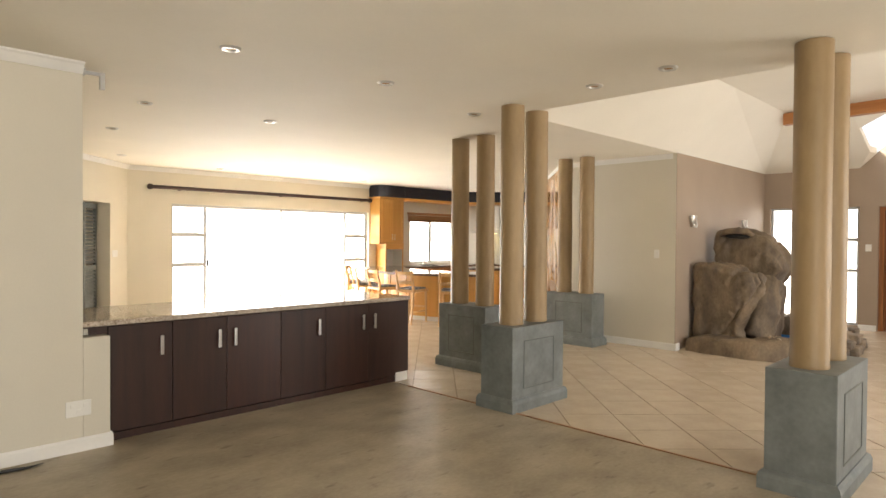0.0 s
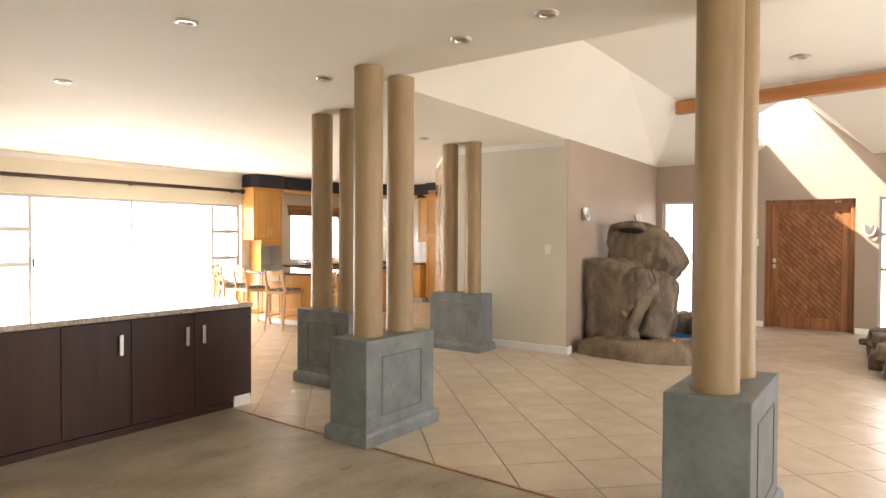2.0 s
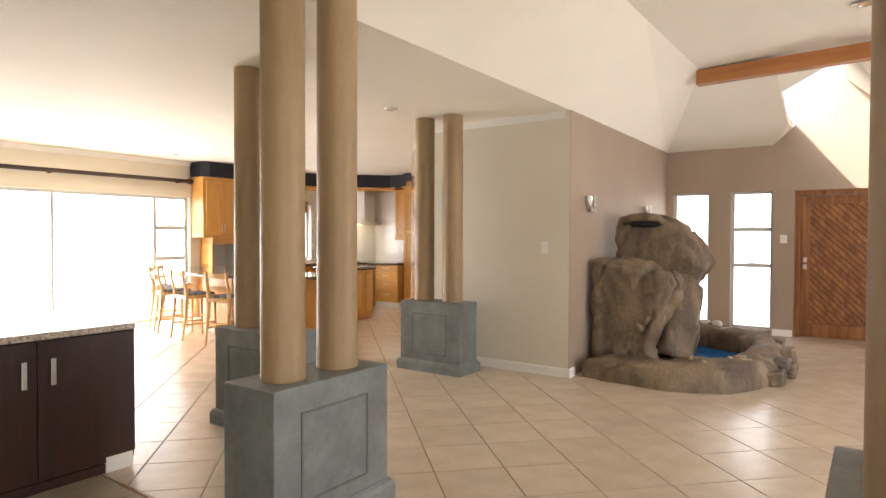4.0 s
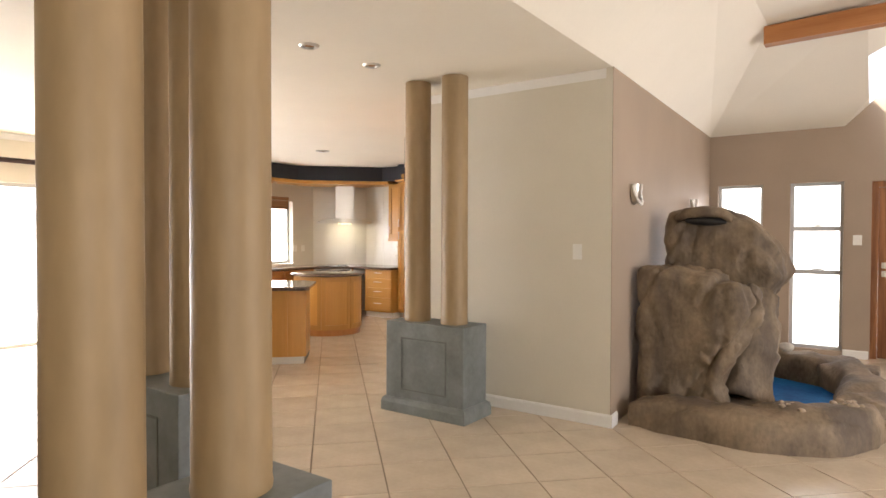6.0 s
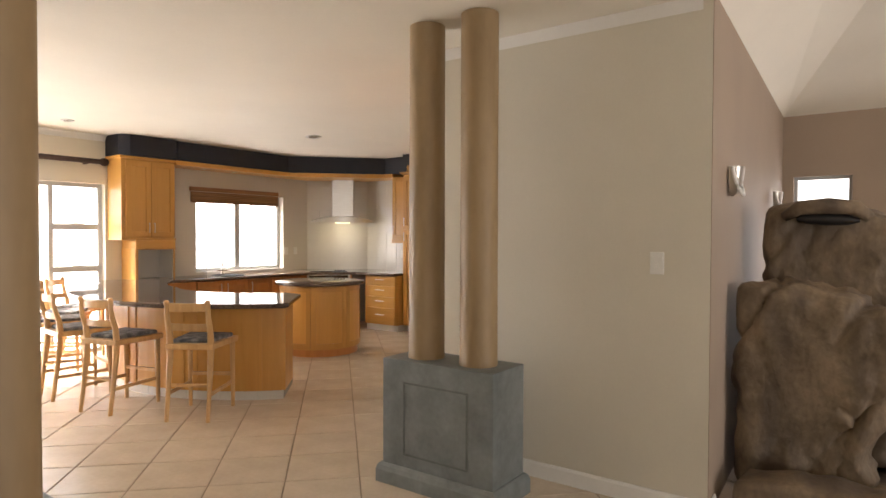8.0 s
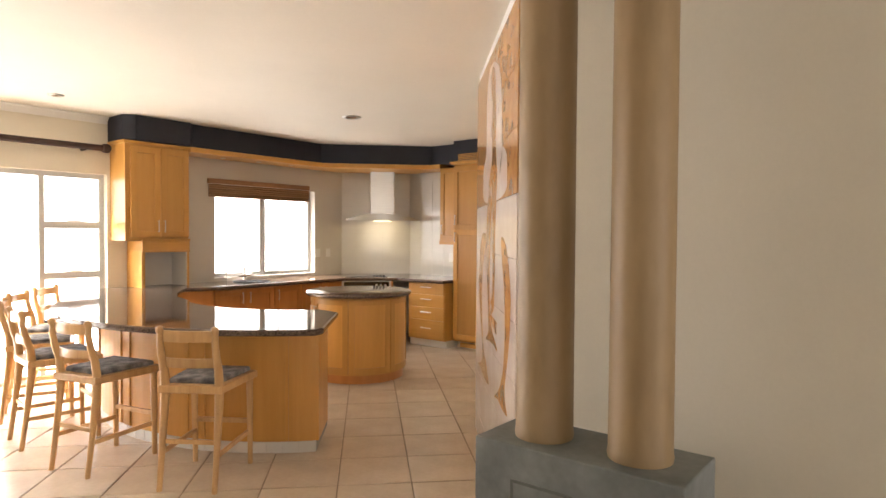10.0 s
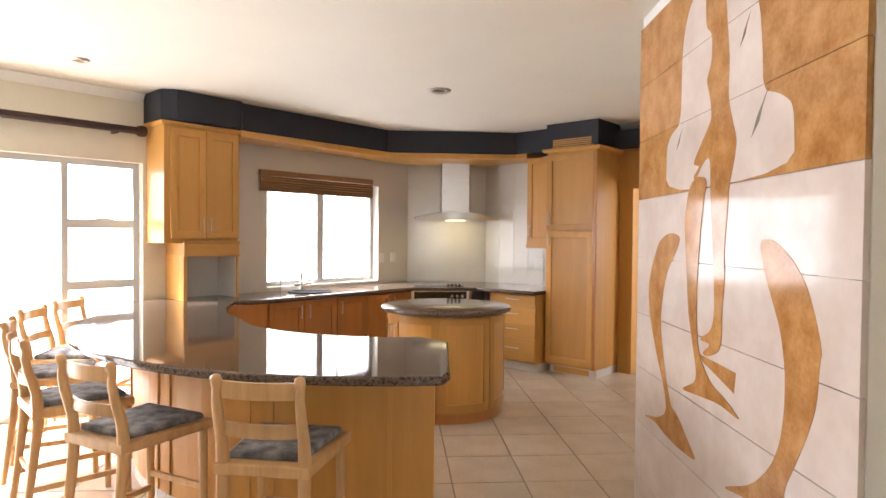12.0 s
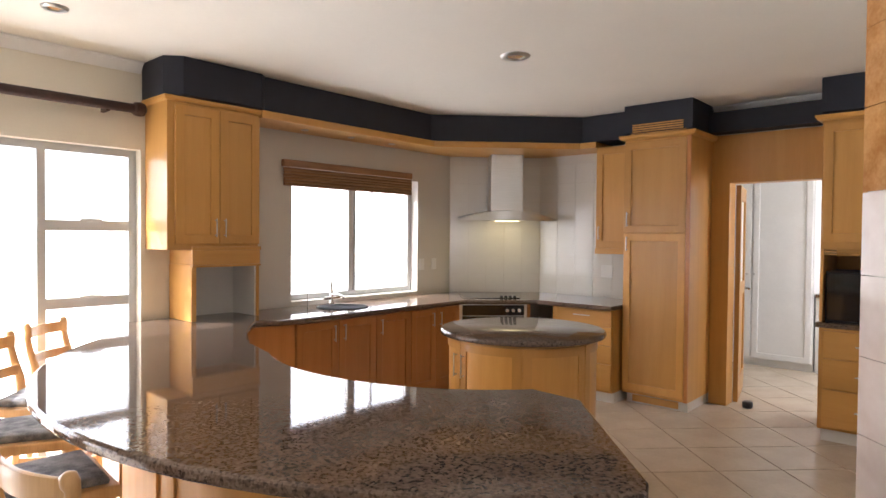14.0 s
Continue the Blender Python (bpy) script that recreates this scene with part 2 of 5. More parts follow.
def rock_mat():
    """Moulded cement rock: tan skin, grey-brown patches, long dark streaks, all by noise."""
    m = mat("sculpted_rock", (0.148, 0.104, 0.063), 0.68, vary=0.4, scale=2.4, grain=30, bump=0.5, second=(0.30, 0.222, 0.142), stretch=(1.2, 1.2, 0.8))
    nt = m.node_tree
    bp = [n for n in nt.nodes if n.type == 'BUMP'][0]
    bp.inputs["Distance"].default_value = 0.012
    b = nt.nodes["Principled BSDF"]
    ramp = [n for n in nt.nodes if n.type == 'VALTORGB'][0]
    mp = nt.nodes.new("ShaderNodeMapping")
    mp.inputs["Scale"].default_value = (1.0, 1.0, 0.35)
    nt.links.new(nt.nodes["Texture Coordinate"].outputs["Object"], mp.inputs[0])
    st = nt.nodes.new("ShaderNodeTexNoise")
    st.inputs["Scale"].default_value, st.inputs["Detail"].default_value = 3.4, 5
    nt.links.new(mp.outputs[0], st.inputs["Vector"])
    sr = nt.nodes.new("ShaderNodeValToRGB")
    sr.color_ramp.elements[0].position, sr.color_ramp.elements[1].position = 0.47, 0.62
    sr.color_ramp.elements[0].color, sr.color_ramp.elements[1].color = (0, 0, 0, 1), (0.7, 0.7, 0.7, 1)
    nt.links.new(st.outputs[0], sr.inputs[0])
    mx = nt.nodes.new("ShaderNodeMix")
    mx.data_type = 'RGBA'
    mx.inputs[7].default_value = (0.075, 0.056, 0.043, 1)
    nt.links.new(sr.outputs[0], mx.inputs[0])
    nt.links.new(ramp.outputs[0], mx.inputs[6])
    nt.links.new(mx.outputs[2], b.inputs["Base Color"])
    return m


M_ROCK = rock_mat()
M_TANPEBBLE = mat("tan_pebble", (0.40, 0.31, 0.22), 0.6, vary=0.3, scale=12)


def floor_mat(name, dark, light, rough, island=False):
    """Glazed floor tile: tone by piece, faint clouding."""
    m = mat(name, light, rough, vary=0.06, scale=4, grain=35, bump=0.03, second=dark, coat=0.06)
    nt = m.node_tree
    b = nt.nodes["Principled BSDF"]
    ramp = [n for n in nt.nodes if n.type == 'VALTORGB'][0]
    src = nt.nodes.new("ShaderNodeNewGeometry" if island else "ShaderNodeObjectInfo")
    hsv = nt.nodes.new("ShaderNodeHueSaturation")
    mr = nt.nodes.new("ShaderNodeMapRange")
    mr.inputs["To Min"].default_value, mr.inputs["To Max"].default_value = 0.96, 1.03
    nt.links.new(src.outputs["Random Per Island" if island else "Random"], mr.inputs[0])
    nt.links.new(mr.outputs[0], hsv.inputs["Value"])
    nt.links.new(ramp.outputs[0], hsv.inputs["Color"])
    nt.links.new(hsv.outputs[0], b.inputs["Base Color"])
    return m


M_TILE = floor_mat("cream_floor_tile", (0.63, 0.53, 0.41), (0.565, 0.47, 0.355), 0.27)
M_TILES = floor_mat("cream_floor_tiles", (0.63, 0.53, 0.41), (0.565, 0.47, 0.355), 0.27, True)


def screed_mat():
    """Worn grey-brown boards: streaks along one way, scuffs and dark flecks."""
    m = mat("worn_grey_boards", (0.34, 0.285, 0.205), 0.42, vary=0.2, scale=2.2, grain=26, bump=0.12, second=(0.46, 0.40, 0.30), stretch=(1.0, 1.5, 1))
    nt = m.node_tree
    b = nt.nodes["Principled BSDF"]
    ramp = [n for n in nt.nodes if n.type == 'VALTORGB'][0]
    tc = nt.nodes["Texture Coordinate"]
    mp = nt.nodes.new("ShaderNodeMapping")
    mp.inputs["Scale"].default_value = (1.0, 2.6, 1)
    nt.links.new(tc.outputs["Object"], mp.inputs[0])
    fl = nt.nodes.new("ShaderNodeTexNoise")
    fl.inputs["Scale"].default_value, fl.inputs["Detail"].default_value = 5.5, 4
    nt.links.new(mp.outputs[0], fl.inputs["Vector"])
    fr = nt.nodes.new("ShaderNodeValToRGB")
    fr.color_ramp.elements[0].position, fr.color_ramp.elements[1].position = 0.62, 0.74
    fr.color_ramp.elements[0].color, fr.color_ramp.elements[1].color = (0, 0, 0, 1), (0.55, 0.55, 0.55, 1)
    nt.links.new(fl.outputs[0], fr.inputs[0])
    mx = nt.nodes.new("ShaderNodeMix")
    mx.data_type = 'RGBA'
    mx.inputs[7].default_value = (0.10, 0.075, 0.05, 1)
    nt.links.new(fr.outputs[0], mx.inputs[0])
    nt.links.new(ramp.outputs[0], mx.inputs[6])
    nt.links.new(mx.outputs[2], b.inputs["Base Color"])
    return m


M_SCREED = screed_mat()

# ---- builders ----


def mesh_of(bm, material, name):
    bmesh.ops.recalc_face_normals(bm, faces=bm.faces)
    me = bpy.data.meshes.new(name)
    bm.to_mesh(me)
    bm.free()
    if material:
        me.materials.append(material)
    return me


def smooth(ob, angle=40):
    me = ob.data
    for p in me.polygons:
        p.use_smooth = True
    me.set_sharp_from_angle(angle=radians(angle))
    return ob


def part(name, bm, material, parent, label=""):
    ob = new(name, mesh_of(bm, material, name))
    ob.parent = parent
    if label:
        ob["label"] = label
    return ob


def thing(name, m, label, category, group="", kind=""):
    ob = new(name)
    ob.empty_display_size = 0.1
    ob.matrix_world = m
    return tagged(ob, label, category, group, kind)


def solid(name, bm, material, m, label, category, kind="", group=""):
    ob = new(name, mesh_of(bm, material, name))
    ob.matrix_world = m
    return tagged(ob, label, category, group, kind)


def box(bm, x0, x1, y0, y1, z0, z1, bevel=0.0):
    vs = [bm.verts.new((x, y, z)) for z in (z0, z1) for x, y in ((x0, y0), (x1, y0), (x1, y1), (x0, y1))]
    fs = [bm.faces.new([vs[i] for i in f]) for f in ((3, 2, 1, 0), (4, 5, 6, 7), (0, 1, 5, 4), (1, 2, 6, 5), (2, 3, 7, 6), (3, 0, 4, 7))]
    if bevel:
        bmesh.ops.recalc_face_normals(bm, faces=fs)
        bmesh.ops.bevel(bm, geom=list({e for f in fs for e in f.edges}), offset=bevel, segments=2, affect='EDGES', profile=0.5)
    return bm


def boxed(*args):
    return box(bmesh.new(), *args)


def prism(bm, pts, z0, z1, bevel=0.0, segments=2):
    """An upright prism on an outline, its top and bottom edges rounded if wanted."""
    lo = [bm.verts.new((x, y, z0)) for x, y in pts]
    hi = [bm.verts.new((x, y, z1)) for x, y in pts]
    k = len(pts)
    top, bot = bm.faces.new(hi), bm.faces.new(lo[::-1])
    for i in range(k):
        bm.faces.new((lo[i], lo[(i + 1) % k], hi[(i + 1) % k], hi[i]))
    if bevel:
        bmesh.ops.recalc_face_normals(bm, faces=bm.faces)
        bmesh.ops.bevel(bm, geom=list(top.edges) + list(bot.edges), offset=bevel, segments=segments, affect='EDGES', profile=0.5)
    return bm


def slab(bm, pts, up):
    """A sheet through points in space, thickened upwards."""
    lo = [bm.verts.new(p) for p in pts]
    hi = [bm.verts.new((p[0], p[1], p[2] + up)) for p in pts]
    k = len(pts)
    bm.faces.new(lo[::-1])
    bm.faces.new(hi)
    for i in range(k):
        bm.faces.new((lo[i], lo[(i + 1) % k], hi[(i + 1) % k], hi[i]))
    return bm


def lathe(bm, profile, steps=32, x=0, y=0):
    rings = [[bm.verts.new((x + r * math.cos(2 * math.pi * i / steps), y + r * math.sin(2 * math.pi * i / steps), z)) for i in range(steps)] for r, z in profile]
    for a, b in zip(rings, rings[1:]):
        for i in range(steps):
            bm.faces.new((a[i], a[(i + 1) % steps], b[(i + 1) % steps], b[i]))
    bm.faces.new(rings[0][::-1])
    bm.faces.new(rings[-1])
    return bm


def tube(bm, path, radius, steps=10, flat=1.0):
    """A bar of round (or, by flat, oval) section along a path."""
    rings = []
    path = [Vector(p) for p in path]
    for i, p in enumerate(path):
        d = (path[min(i + 1, len(path) - 1)] - path[max(i - 1, 0)]).normalized()
        up = Vector((0, 0, 1)) if abs(d.z) < 0.9 else Vector((0, 1, 0))
        a = d.cross(up).normalized()
        b = a.cross(d).normalized()
        r = radius[i] if isinstance(radius, (list, tuple)) else radius
        rings.append([bm.verts.new(p + r * (math.cos(2 * math.pi * k / steps) * a + flat * math.sin(2 * math.pi * k / steps) * b)) for k in range(steps)])
    for r0, r1 in zip(rings, rings[1:]):
        for k in range(steps):
            bm.faces.new((r0[k], r0[(k + 1) % steps], r1[(k + 1) % steps], r1[k]))
    bm.faces.new(rings[0][::-1])
    bm.faces.new(rings[-1])
    return bm


def sweep(bm, path, section, closed=False):
    """Runs a section of (out, up) along a level path; out is to the left of the way."""
    k = len(path)
    rings = []
    for i, (x, y, z) in enumerate(path):
        p = Vector((x, y))
        d0 = (p - Vector(path[i - 1][:2])).normalized() if i or closed else None
        d1 = (Vector(path[(i + 1) % k][:2]) - p).normalized() if i < k - 1 or closed else None
        d0, d1 = d0 or d1, d1 or d0
        n0, n1 = Vector((-d0.y, d0.x)), Vector((-d1.y, d1.x))
        n = (n0 + n1) / (1 + n0.dot(n1))
        rings.append([bm.verts.new((x + n.x * o, y + n.y * o, z + u)) for o, u in section])
    m = len(section)
    for r0, r1 in zip(rings, rings[1:] + (rings[:1] if closed else [])):
        for j in range(m):
            bm.faces.new((r0[j], r0[(j + 1) % m], r1[(j + 1) % m], r1[j]))
    if not closed:
        bm.faces.new(rings[0])
        bm.faces.new(rings[-1][::-1])
    return bm


def wall(name, a, b, z1, thick, material, label, openings=(), z0=0.0, frame_m=None):
    """A wall from a to b in the house's axes; its inner face is on that line, its thickness to the left of the way."""
    d = Vector((b[0] - a[0], b[1] - a[1]))
    m = (frame_m or HOUSE) @ pose(a[0], a[1], 0, 0, 0, math.degrees(math.atan2(d.y, d.x)))
    bm = bmesh.new()
    u = 0.0
    for u0, u1, h0, h1 in sorted(openings):
        box(bm, u, u0, 0, thick, z0, z1)
        if h0 > z0:
            box(bm, u0, u1, 0, thick, z0, h0)
        box(bm, u0, u1, 0, thick, h1, z1)
        u = u1
    box(bm, u, d.length, 0, thick, z0, z1)
    return solid(name, bm, material, m, label, "wall", "structure")


def window_unit(name, m, w, z0, z1, label, posts=(), rails=(), depth=0.06, bar=0.05, material=None, category="window", handles=()):
    """A framed window in an opening: local x along the wall, y outwards. rails: (x0, x1, z)."""
    root = thing(name, m, label, category, "", "structure")
    material = material or M_ALU
    bm = bmesh.new()
    box(bm, 0, bar, 0, depth, z0, z1)
    box(bm, w - bar, w, 0, depth, z0, z1)
    box(bm, bar, w - bar, 0, depth, z1 - bar, z1)
    box(bm, bar, w - bar, 0, depth, z0, z0 + bar)
    part("window_frame", bm, material, root)
    xs = [bar] + list(posts) + [w - bar]
    for x in posts:
        part("mullion", boxed(x - bar / 2, x + bar / 2, 0.002, depth - 0.002, z0 + bar, z1 - bar), material, root)
    for x0, x1 in zip(xs, xs[1:]):
        zs = sorted([z for a0, a1, z in rails if a0 <= (x0 + x1) / 2 <= a1])
        for z in zs:
            part("transom", boxed(x0 + bar / 2 * (x0 > bar), x1 - bar / 2 * (x1 < w - bar), 0.004, depth - 0.004, z - bar * 0.7, z + bar * 0.7), material, root)
        edges = [z0 + bar] + zs + [z1 - bar]
        for a, b in zip(edges, edges[1:]):
            g = part("pane", boxed(x0, x1, depth / 2, depth / 2 + 0.006, a, b), M_GLASS, root)
            g.visible_shadow = False
    for x, z in handles:
        bm = boxed(x - 0.07, x + 0.07, -0.03, -0.018, z - 0.008, z + 0.008, 0.004)
        box(bm, x - 0.015, x + 0.015, -0.02, 0.0, z - 0.012, z + 0.012)
        part("window_handle", bm, M_STEEL, root, "grey metal window stay")
    return root

# ---- the house's shell ----


C = 2.72          # flat ceiling
EW = 12.45        # entrance wall
NW = 10.32        # wall with the sliding door and the kitchen window
RW = 12.50        # kitchen's side wall

bm = boxed(-60, 60, -60, 60, -0.6, -0.15)
solid("ground", bm, M_GROUND, HOUSE, "pale sunlit paved ground outside", "ground", "structure")
bm = boxed(0.5, 13.5, NW + 0.23, NW + 6, -0.15, -0.03)
solid("terrace", bm, M_GROUND, HOUSE, "pale paved terrace outside the sliding door", "terrace", "structure")

wall("wall_north", (3.36, NW), (9.2, NW), C, 0.22, M_CREAM, "cream painted wall around the wide sliding door", [(4.09 - 3.36, 8.45 - 3.36, 0.0, 2.11)], frame_m=KITCHEN)
wall("wall_kitchen_window", (9.2, NW), (11.78, NW), C, 0.22, M_KWALL, "off-white kitchen wall around the window", [(0.51, 2.07, 0.94, 2.09)], frame_m=KITCHEN)
wall("wall_hood", (11.78, NW), (RW, NW - 0.72), C, 0.2, M_KWALL, "off-white diagonal wall behind the cooker hood", frame_m=KITCHEN)
wall("wall_kitchen_side", (RW, 9.6), (RW, 5.9), C, 0.12, M_KWALL, "kitchen wall with the pantry doorway", [(9.6 - 7.58, 9.6 - 6.845, 0.0, 2.05)], frame_m=KITCHEN)
wall("wall_diagonal", (0.9, NW - 2.46), (3.36, NW), C, 0.2, M_CREAM, "cream diagonal wall with a louvred doorway", [(2.05, 2.95, 0.0, 2.05)], frame_m=KITCHEN)
wall("wall_dining_side", (0.8, 4.45), (0.9, NW - 2.46), C, 0.2, M_CREAM, "cream painted dining wall", frame_m=KITCHEN)
wall("wall_living_left", (-3.5, 4.36), (1.165, 4.36), C, 0.24, M_GREY, "pale painted wall beside the dark bar")
solid("wall_stub", boxed(1.167, 1.34, 4.36, 4.6, 0, 0.795), M_GREY, HOUSE, "low pale wall stub under the bar top", "wall", "structure")
wall("wall_living_back", (-3.5, -4.5), (-3.5, 4.36), C, 0.2, M_CREAM, "cream painted wall behind the living area")
wall("wall_living_right", (4.6, -4.5), (-3.5, -4.5), C, 0.2, M_CREAM, "cream painted wall with a wide window", [(3.1, 8.05, 0.5, 2.5)])
# unseen wall, opened only to let the added hall light in
wall("wall_hall_right", (EW, -3.05), (4.6, -3.05), 3.9, 0.2, M_BROWN, "taupe hall wall with a wide opening for the added light", [(3.4, 6.5, 0.5, 2.5)])
solid("wall_hall_return", boxed(4.6, 4.8, -4.7, -3.25, 0, C), M_CREAM, HOUSE, "cream wall return beside the hall", "wall", "structure")
# block between hall and kitchen, faced grey, taupe and with the mural
MUR0, MUR1 = (8.14, 5.09), (9.545, 6.32)
solid("wall_block_grey", prism(bmesh.new(), [(8.12, 3.2), (8.3, 3.3), (8.3, 5.09), (8.12, 5.09)], 0, C), M_GREY, HOUSE, "smooth pale grey painted wall with a white skirting", "wall", "structure")
bm = prism(bmesh.new(), [(8.122, 3.197), (EW, 3.415), (EW, 3.65), (8.304, 3.44)], 0, 2.80)
solid("wall_hall_taupe", bm, M_BROWN, HOUSE, "taupe painted hall wall behind the rock fountain", "wall", "structure")
bm = prism(bmesh.new(), [MUR0, MUR1, (MUR1[0] + 0.12, MUR1[1] - 0.02), (8.3, 5.06), (8.16, 5.06)], 0, C)
solid("wall_mural", bm, M_GREY, HOUSE, "diagonal wall that carries the stone mural", "wall", "structure")
bm = boxed(MUR1[0] + 0.03, RW + 0.22, 6.05, 6.27, 0, C)
solid("wall_behind_mural", bm, M_KWALL, HOUSE, "plain off-white wall behind the mural wall", "wall", "structure")
# entrance wall with its gable
bm = bmesh.new()
T = 0.2


def panel(bm, pts, x0, x1):
    """A wall piece given by (n, z) corners."""
    a = [bm.verts.new((x0, n, z)) for n, z in pts]
    b = [bm.verts.new((x1, n, z)) for n, z in pts]
    k = len(pts)
    bm.faces.new(a)
    bm.faces.new(b[::-1])
    for i in range(k):
        bm.faces.new((a[i], a[(i + 1) % k], b[(i + 1) % k], b[i]))


for n0, n1, h0, h1 in ((3.31, 3.66, 0, 2.8), (2.77, 3.31, 0, 0.11), (2.77, 3.31, 2.13, 2.8), (2.465, 2.77, 0, 2.8), (1.895, 2.465, 0, 0.07), (1.895, 2.465, 2.13, 2.8), (1.62, 1.895, 0, 2.8),
                       (0.36, 1.62, 2.12, 2.8), (0.06, 0.36, 0, 2.8), (-0.52, 0.06, 0, 0.07), (-0.52, 0.06, 2.13, 2.8), (-3.25, -0.52, 0, 2.8)):
    box(bm, EW, EW + T, n0, n1, h0, h1)
panel(bm, [(0.14, 2.8), (1.90, 2.8), (1.02, 3.64)], EW, EW + T)
solid("wall_entrance", bm, M_BROWN, HOUSE, "taupe entrance wall rising to a small gable over the door", "wall", "structure")

# ceilings
bm = bmesh.new()
prism(bm, [(-3.7, -4.7), (4.6, -4.7), (4.6, 3.2), (8.12, 3.2), (8.12, 5.09), (9.65, 6.1), (12.72, 6.1), (12.72, 10.7), (-3.7, 10.7)], C, C + 0.12)
solid("ceiling", bm, M_CEIL, HOUSE, "flat off-white plastered ceiling", "ceiling", kind="structure")
bm = bmesh.new()
RT = 3.62
slab(bm, [(4.6, 3.2, C), (8.12, 3.2, C), (8.12, 2.45, 3.48), (4.6, 2.45, 3.48)], 0.12)
slab(bm, [(8.12, 3.2, C), (EW, 3.42, 2.79), (10.3, 2.45, 3.48), (8.12, 2.45, 3.48)], 0.12)
slab(bm, [(4.6, 2.45, 3.48), (10.3, 2.45, 3.48), (10.3, 1.02, 3.58), (10.3, -3.25, RT), (4.6, -3.25, RT)], 0.12)
slab(bm, [(EW, 3.42, 2.79), (EW, 1.90, 2.79), (11.9, 1.66, 2.99), (10.3, 1.66, 3.535), (10.3, 2.45, 3.48)], 0.1)
slab(bm, [(EW, 1.90, 2.79), (EW, 1.66, 3.02), (11.9, 1.66, 2.99)], 0.1)
slab(bm, [(11.1, 1.66, 3.265), (11.1, 1.02, 3.60), (10.3, 1.02, 3.58), (10.3, 1.66, 3.535)], 0.1)
slab(bm, [(EW, 0.14, 2.79), (EW, -3.25, 2.79), (10.3, -3.25, RT), (10.3, 1.02, 3.58)], 0.12)
slab(bm, [(EW, 0.14, 2.79), (EW, 1.02, 3.63), (10.3, 1.02, 3.58)], 0.12)
solid("ceiling_vault", bm, M_CEIL, HOUSE, "white plastered vaulted hall ceiling", "ceiling", kind="structure")
solid("ceiling_bulkhead", boxed(4.5, 4.596, -4.7, 3.2, C + 0.121, 3.75), M_CEIL, HOUSE, "white plastered bulkhead over the columns", "ceiling", kind="structure")
# unseen overhang, added to cut the sun that enters by the north wall
sun_blocker = boxed(3.0, 12.9, NW + 0.22, NW + 0.95, C + 0.05, C + 0.2)
solid("eaves", sun_blocker, M_WHITE, HOUSE, "unseen white overhang added to limit the sun through the north windows", "eaves", "structure")

# floors
bm = prism(bmesh.new(), [(-3.5, -4.5), (4.6, -4.5), (4.6, -3.05), (4.1, -3.05), (4.1, 4.45), (-3.5, 4.45)], -0.14, 0.004)
solid("floor_living", bm, M_SCREED, HOUSE, "worn grey-brown scuffed living room floor", "floor", kind="structure")
bm = prism(bmesh.new(), [(4.1, -3.05), (12.7, -3.05), (12.7, 10.6), (0.9, 10.6), (0.9, 4.45), (4.1, 4.45)], -0.14, -0.002)
floor = solid("floor_tiled", bm, M_GROUT, HOUSE, "cream tiled floor laid diagonally with brown grout", "floor", kind="structure")
solid("floor_strip", boxed(4.09, 4.112, -3.0, 4.2, 0.004, 0.011, 0.002), M_BLIND, HOUSE, "dark edging strip between the two floors", "trim", kind="structure")

# ---- columns on pedestals ----


def column_pair(m, lx, ly, gap, group="column pairs"):
    """A paint-effect pedestal with two round columns up to the ceiling; local x along the pair."""
    root = thing("column_pair", m, "two tan round columns on a grey-green panelled pedestal", "column", group)
    ped = bmesh.new()
    box(ped, -lx / 2 + 0.03, lx / 2 - 0.03, -ly / 2 + 0.03, ly / 2 - 0.03, 0.0, 0.745, 0.006)
    part("pedestal", ped, M_PED, root, "grey-green rag-painted pedestal")
    sk = bmesh.new()
    out = [(-lx / 2 + 0.03, -ly / 2 + 0.03), (lx / 2 - 0.03, -ly / 2 + 0.03), (lx / 2 - 0.03, ly / 2 - 0.03), (-lx / 2 + 0.03, ly / 2 - 0.03)]
    sweep(sk, [(x, y, 0.004) for x, y in out], [(0.002, 0), (-0.03, 0), (-0.03, 0.075), (-0.022, 0.10), (-0.008, 0.115), (0.002, 0.115)], True)
    part("skirting", sk, M_PED, root)
    for sx, sy, w in ((0, -1, lx), (0, 1, lx)):
        half, bm = w / 2 - 0.19 * (w > 0.6) - 0.12 * (w < 0.6), bmesh.new()
        for a0, a1, z0, z1 in ((-half, half, 0.61, 0.62), (-half, half, 0.19, 0.20), (-half, -half + 0.01, 0.201, 0.609), (half - 0.01, half, 0.201, 0.609)):
            if sy:
                y = sy * (ly / 2 - 0.03)
                box(bm, a0, a1, min(y, y + sy * 0.004), max(y, y + sy * 0.004), z0, z1)
            else:
                x = sx * (lx / 2 - 0.03)
                box(bm, min(x, x + sx * 0.004), max(x, x + sx * 0.004), a0, a1, z0, z1)
        part("panel_line", bm, M_PEDLINE, root)
    for x in (-gap, gap):
        bm = lathe(bmesh.new(), [(0.108, 0.742), (0.111, 0.76), (0.108, 0.775), (0.107, 1.2), (0.106, 2.0), (0.106, C - 0.004)], 40, x, 0)
        smooth(part("column", bm, M_COLUMN, root, "tan painted round column"))
    return root


column_pair(HOUSE @ pose(4.465, 3.015, 0), 0.84, 0.42, 0.183)                 # beside the edging strip
column_pair(HOUSE @ pose(5.31, 4.42, 0, 0, 0, 90), 0.79, 0.43, 0.2)
column_pair(HOUSE @ pose(7.69, 4.52, 0, 0, 0, 90), 0.83, 0.40, 0.185)
column_pair(HOUSE @ pose(4.325, 0.575, 0), 0.86, 0.445, 0.205)

# ---- dark bar ----


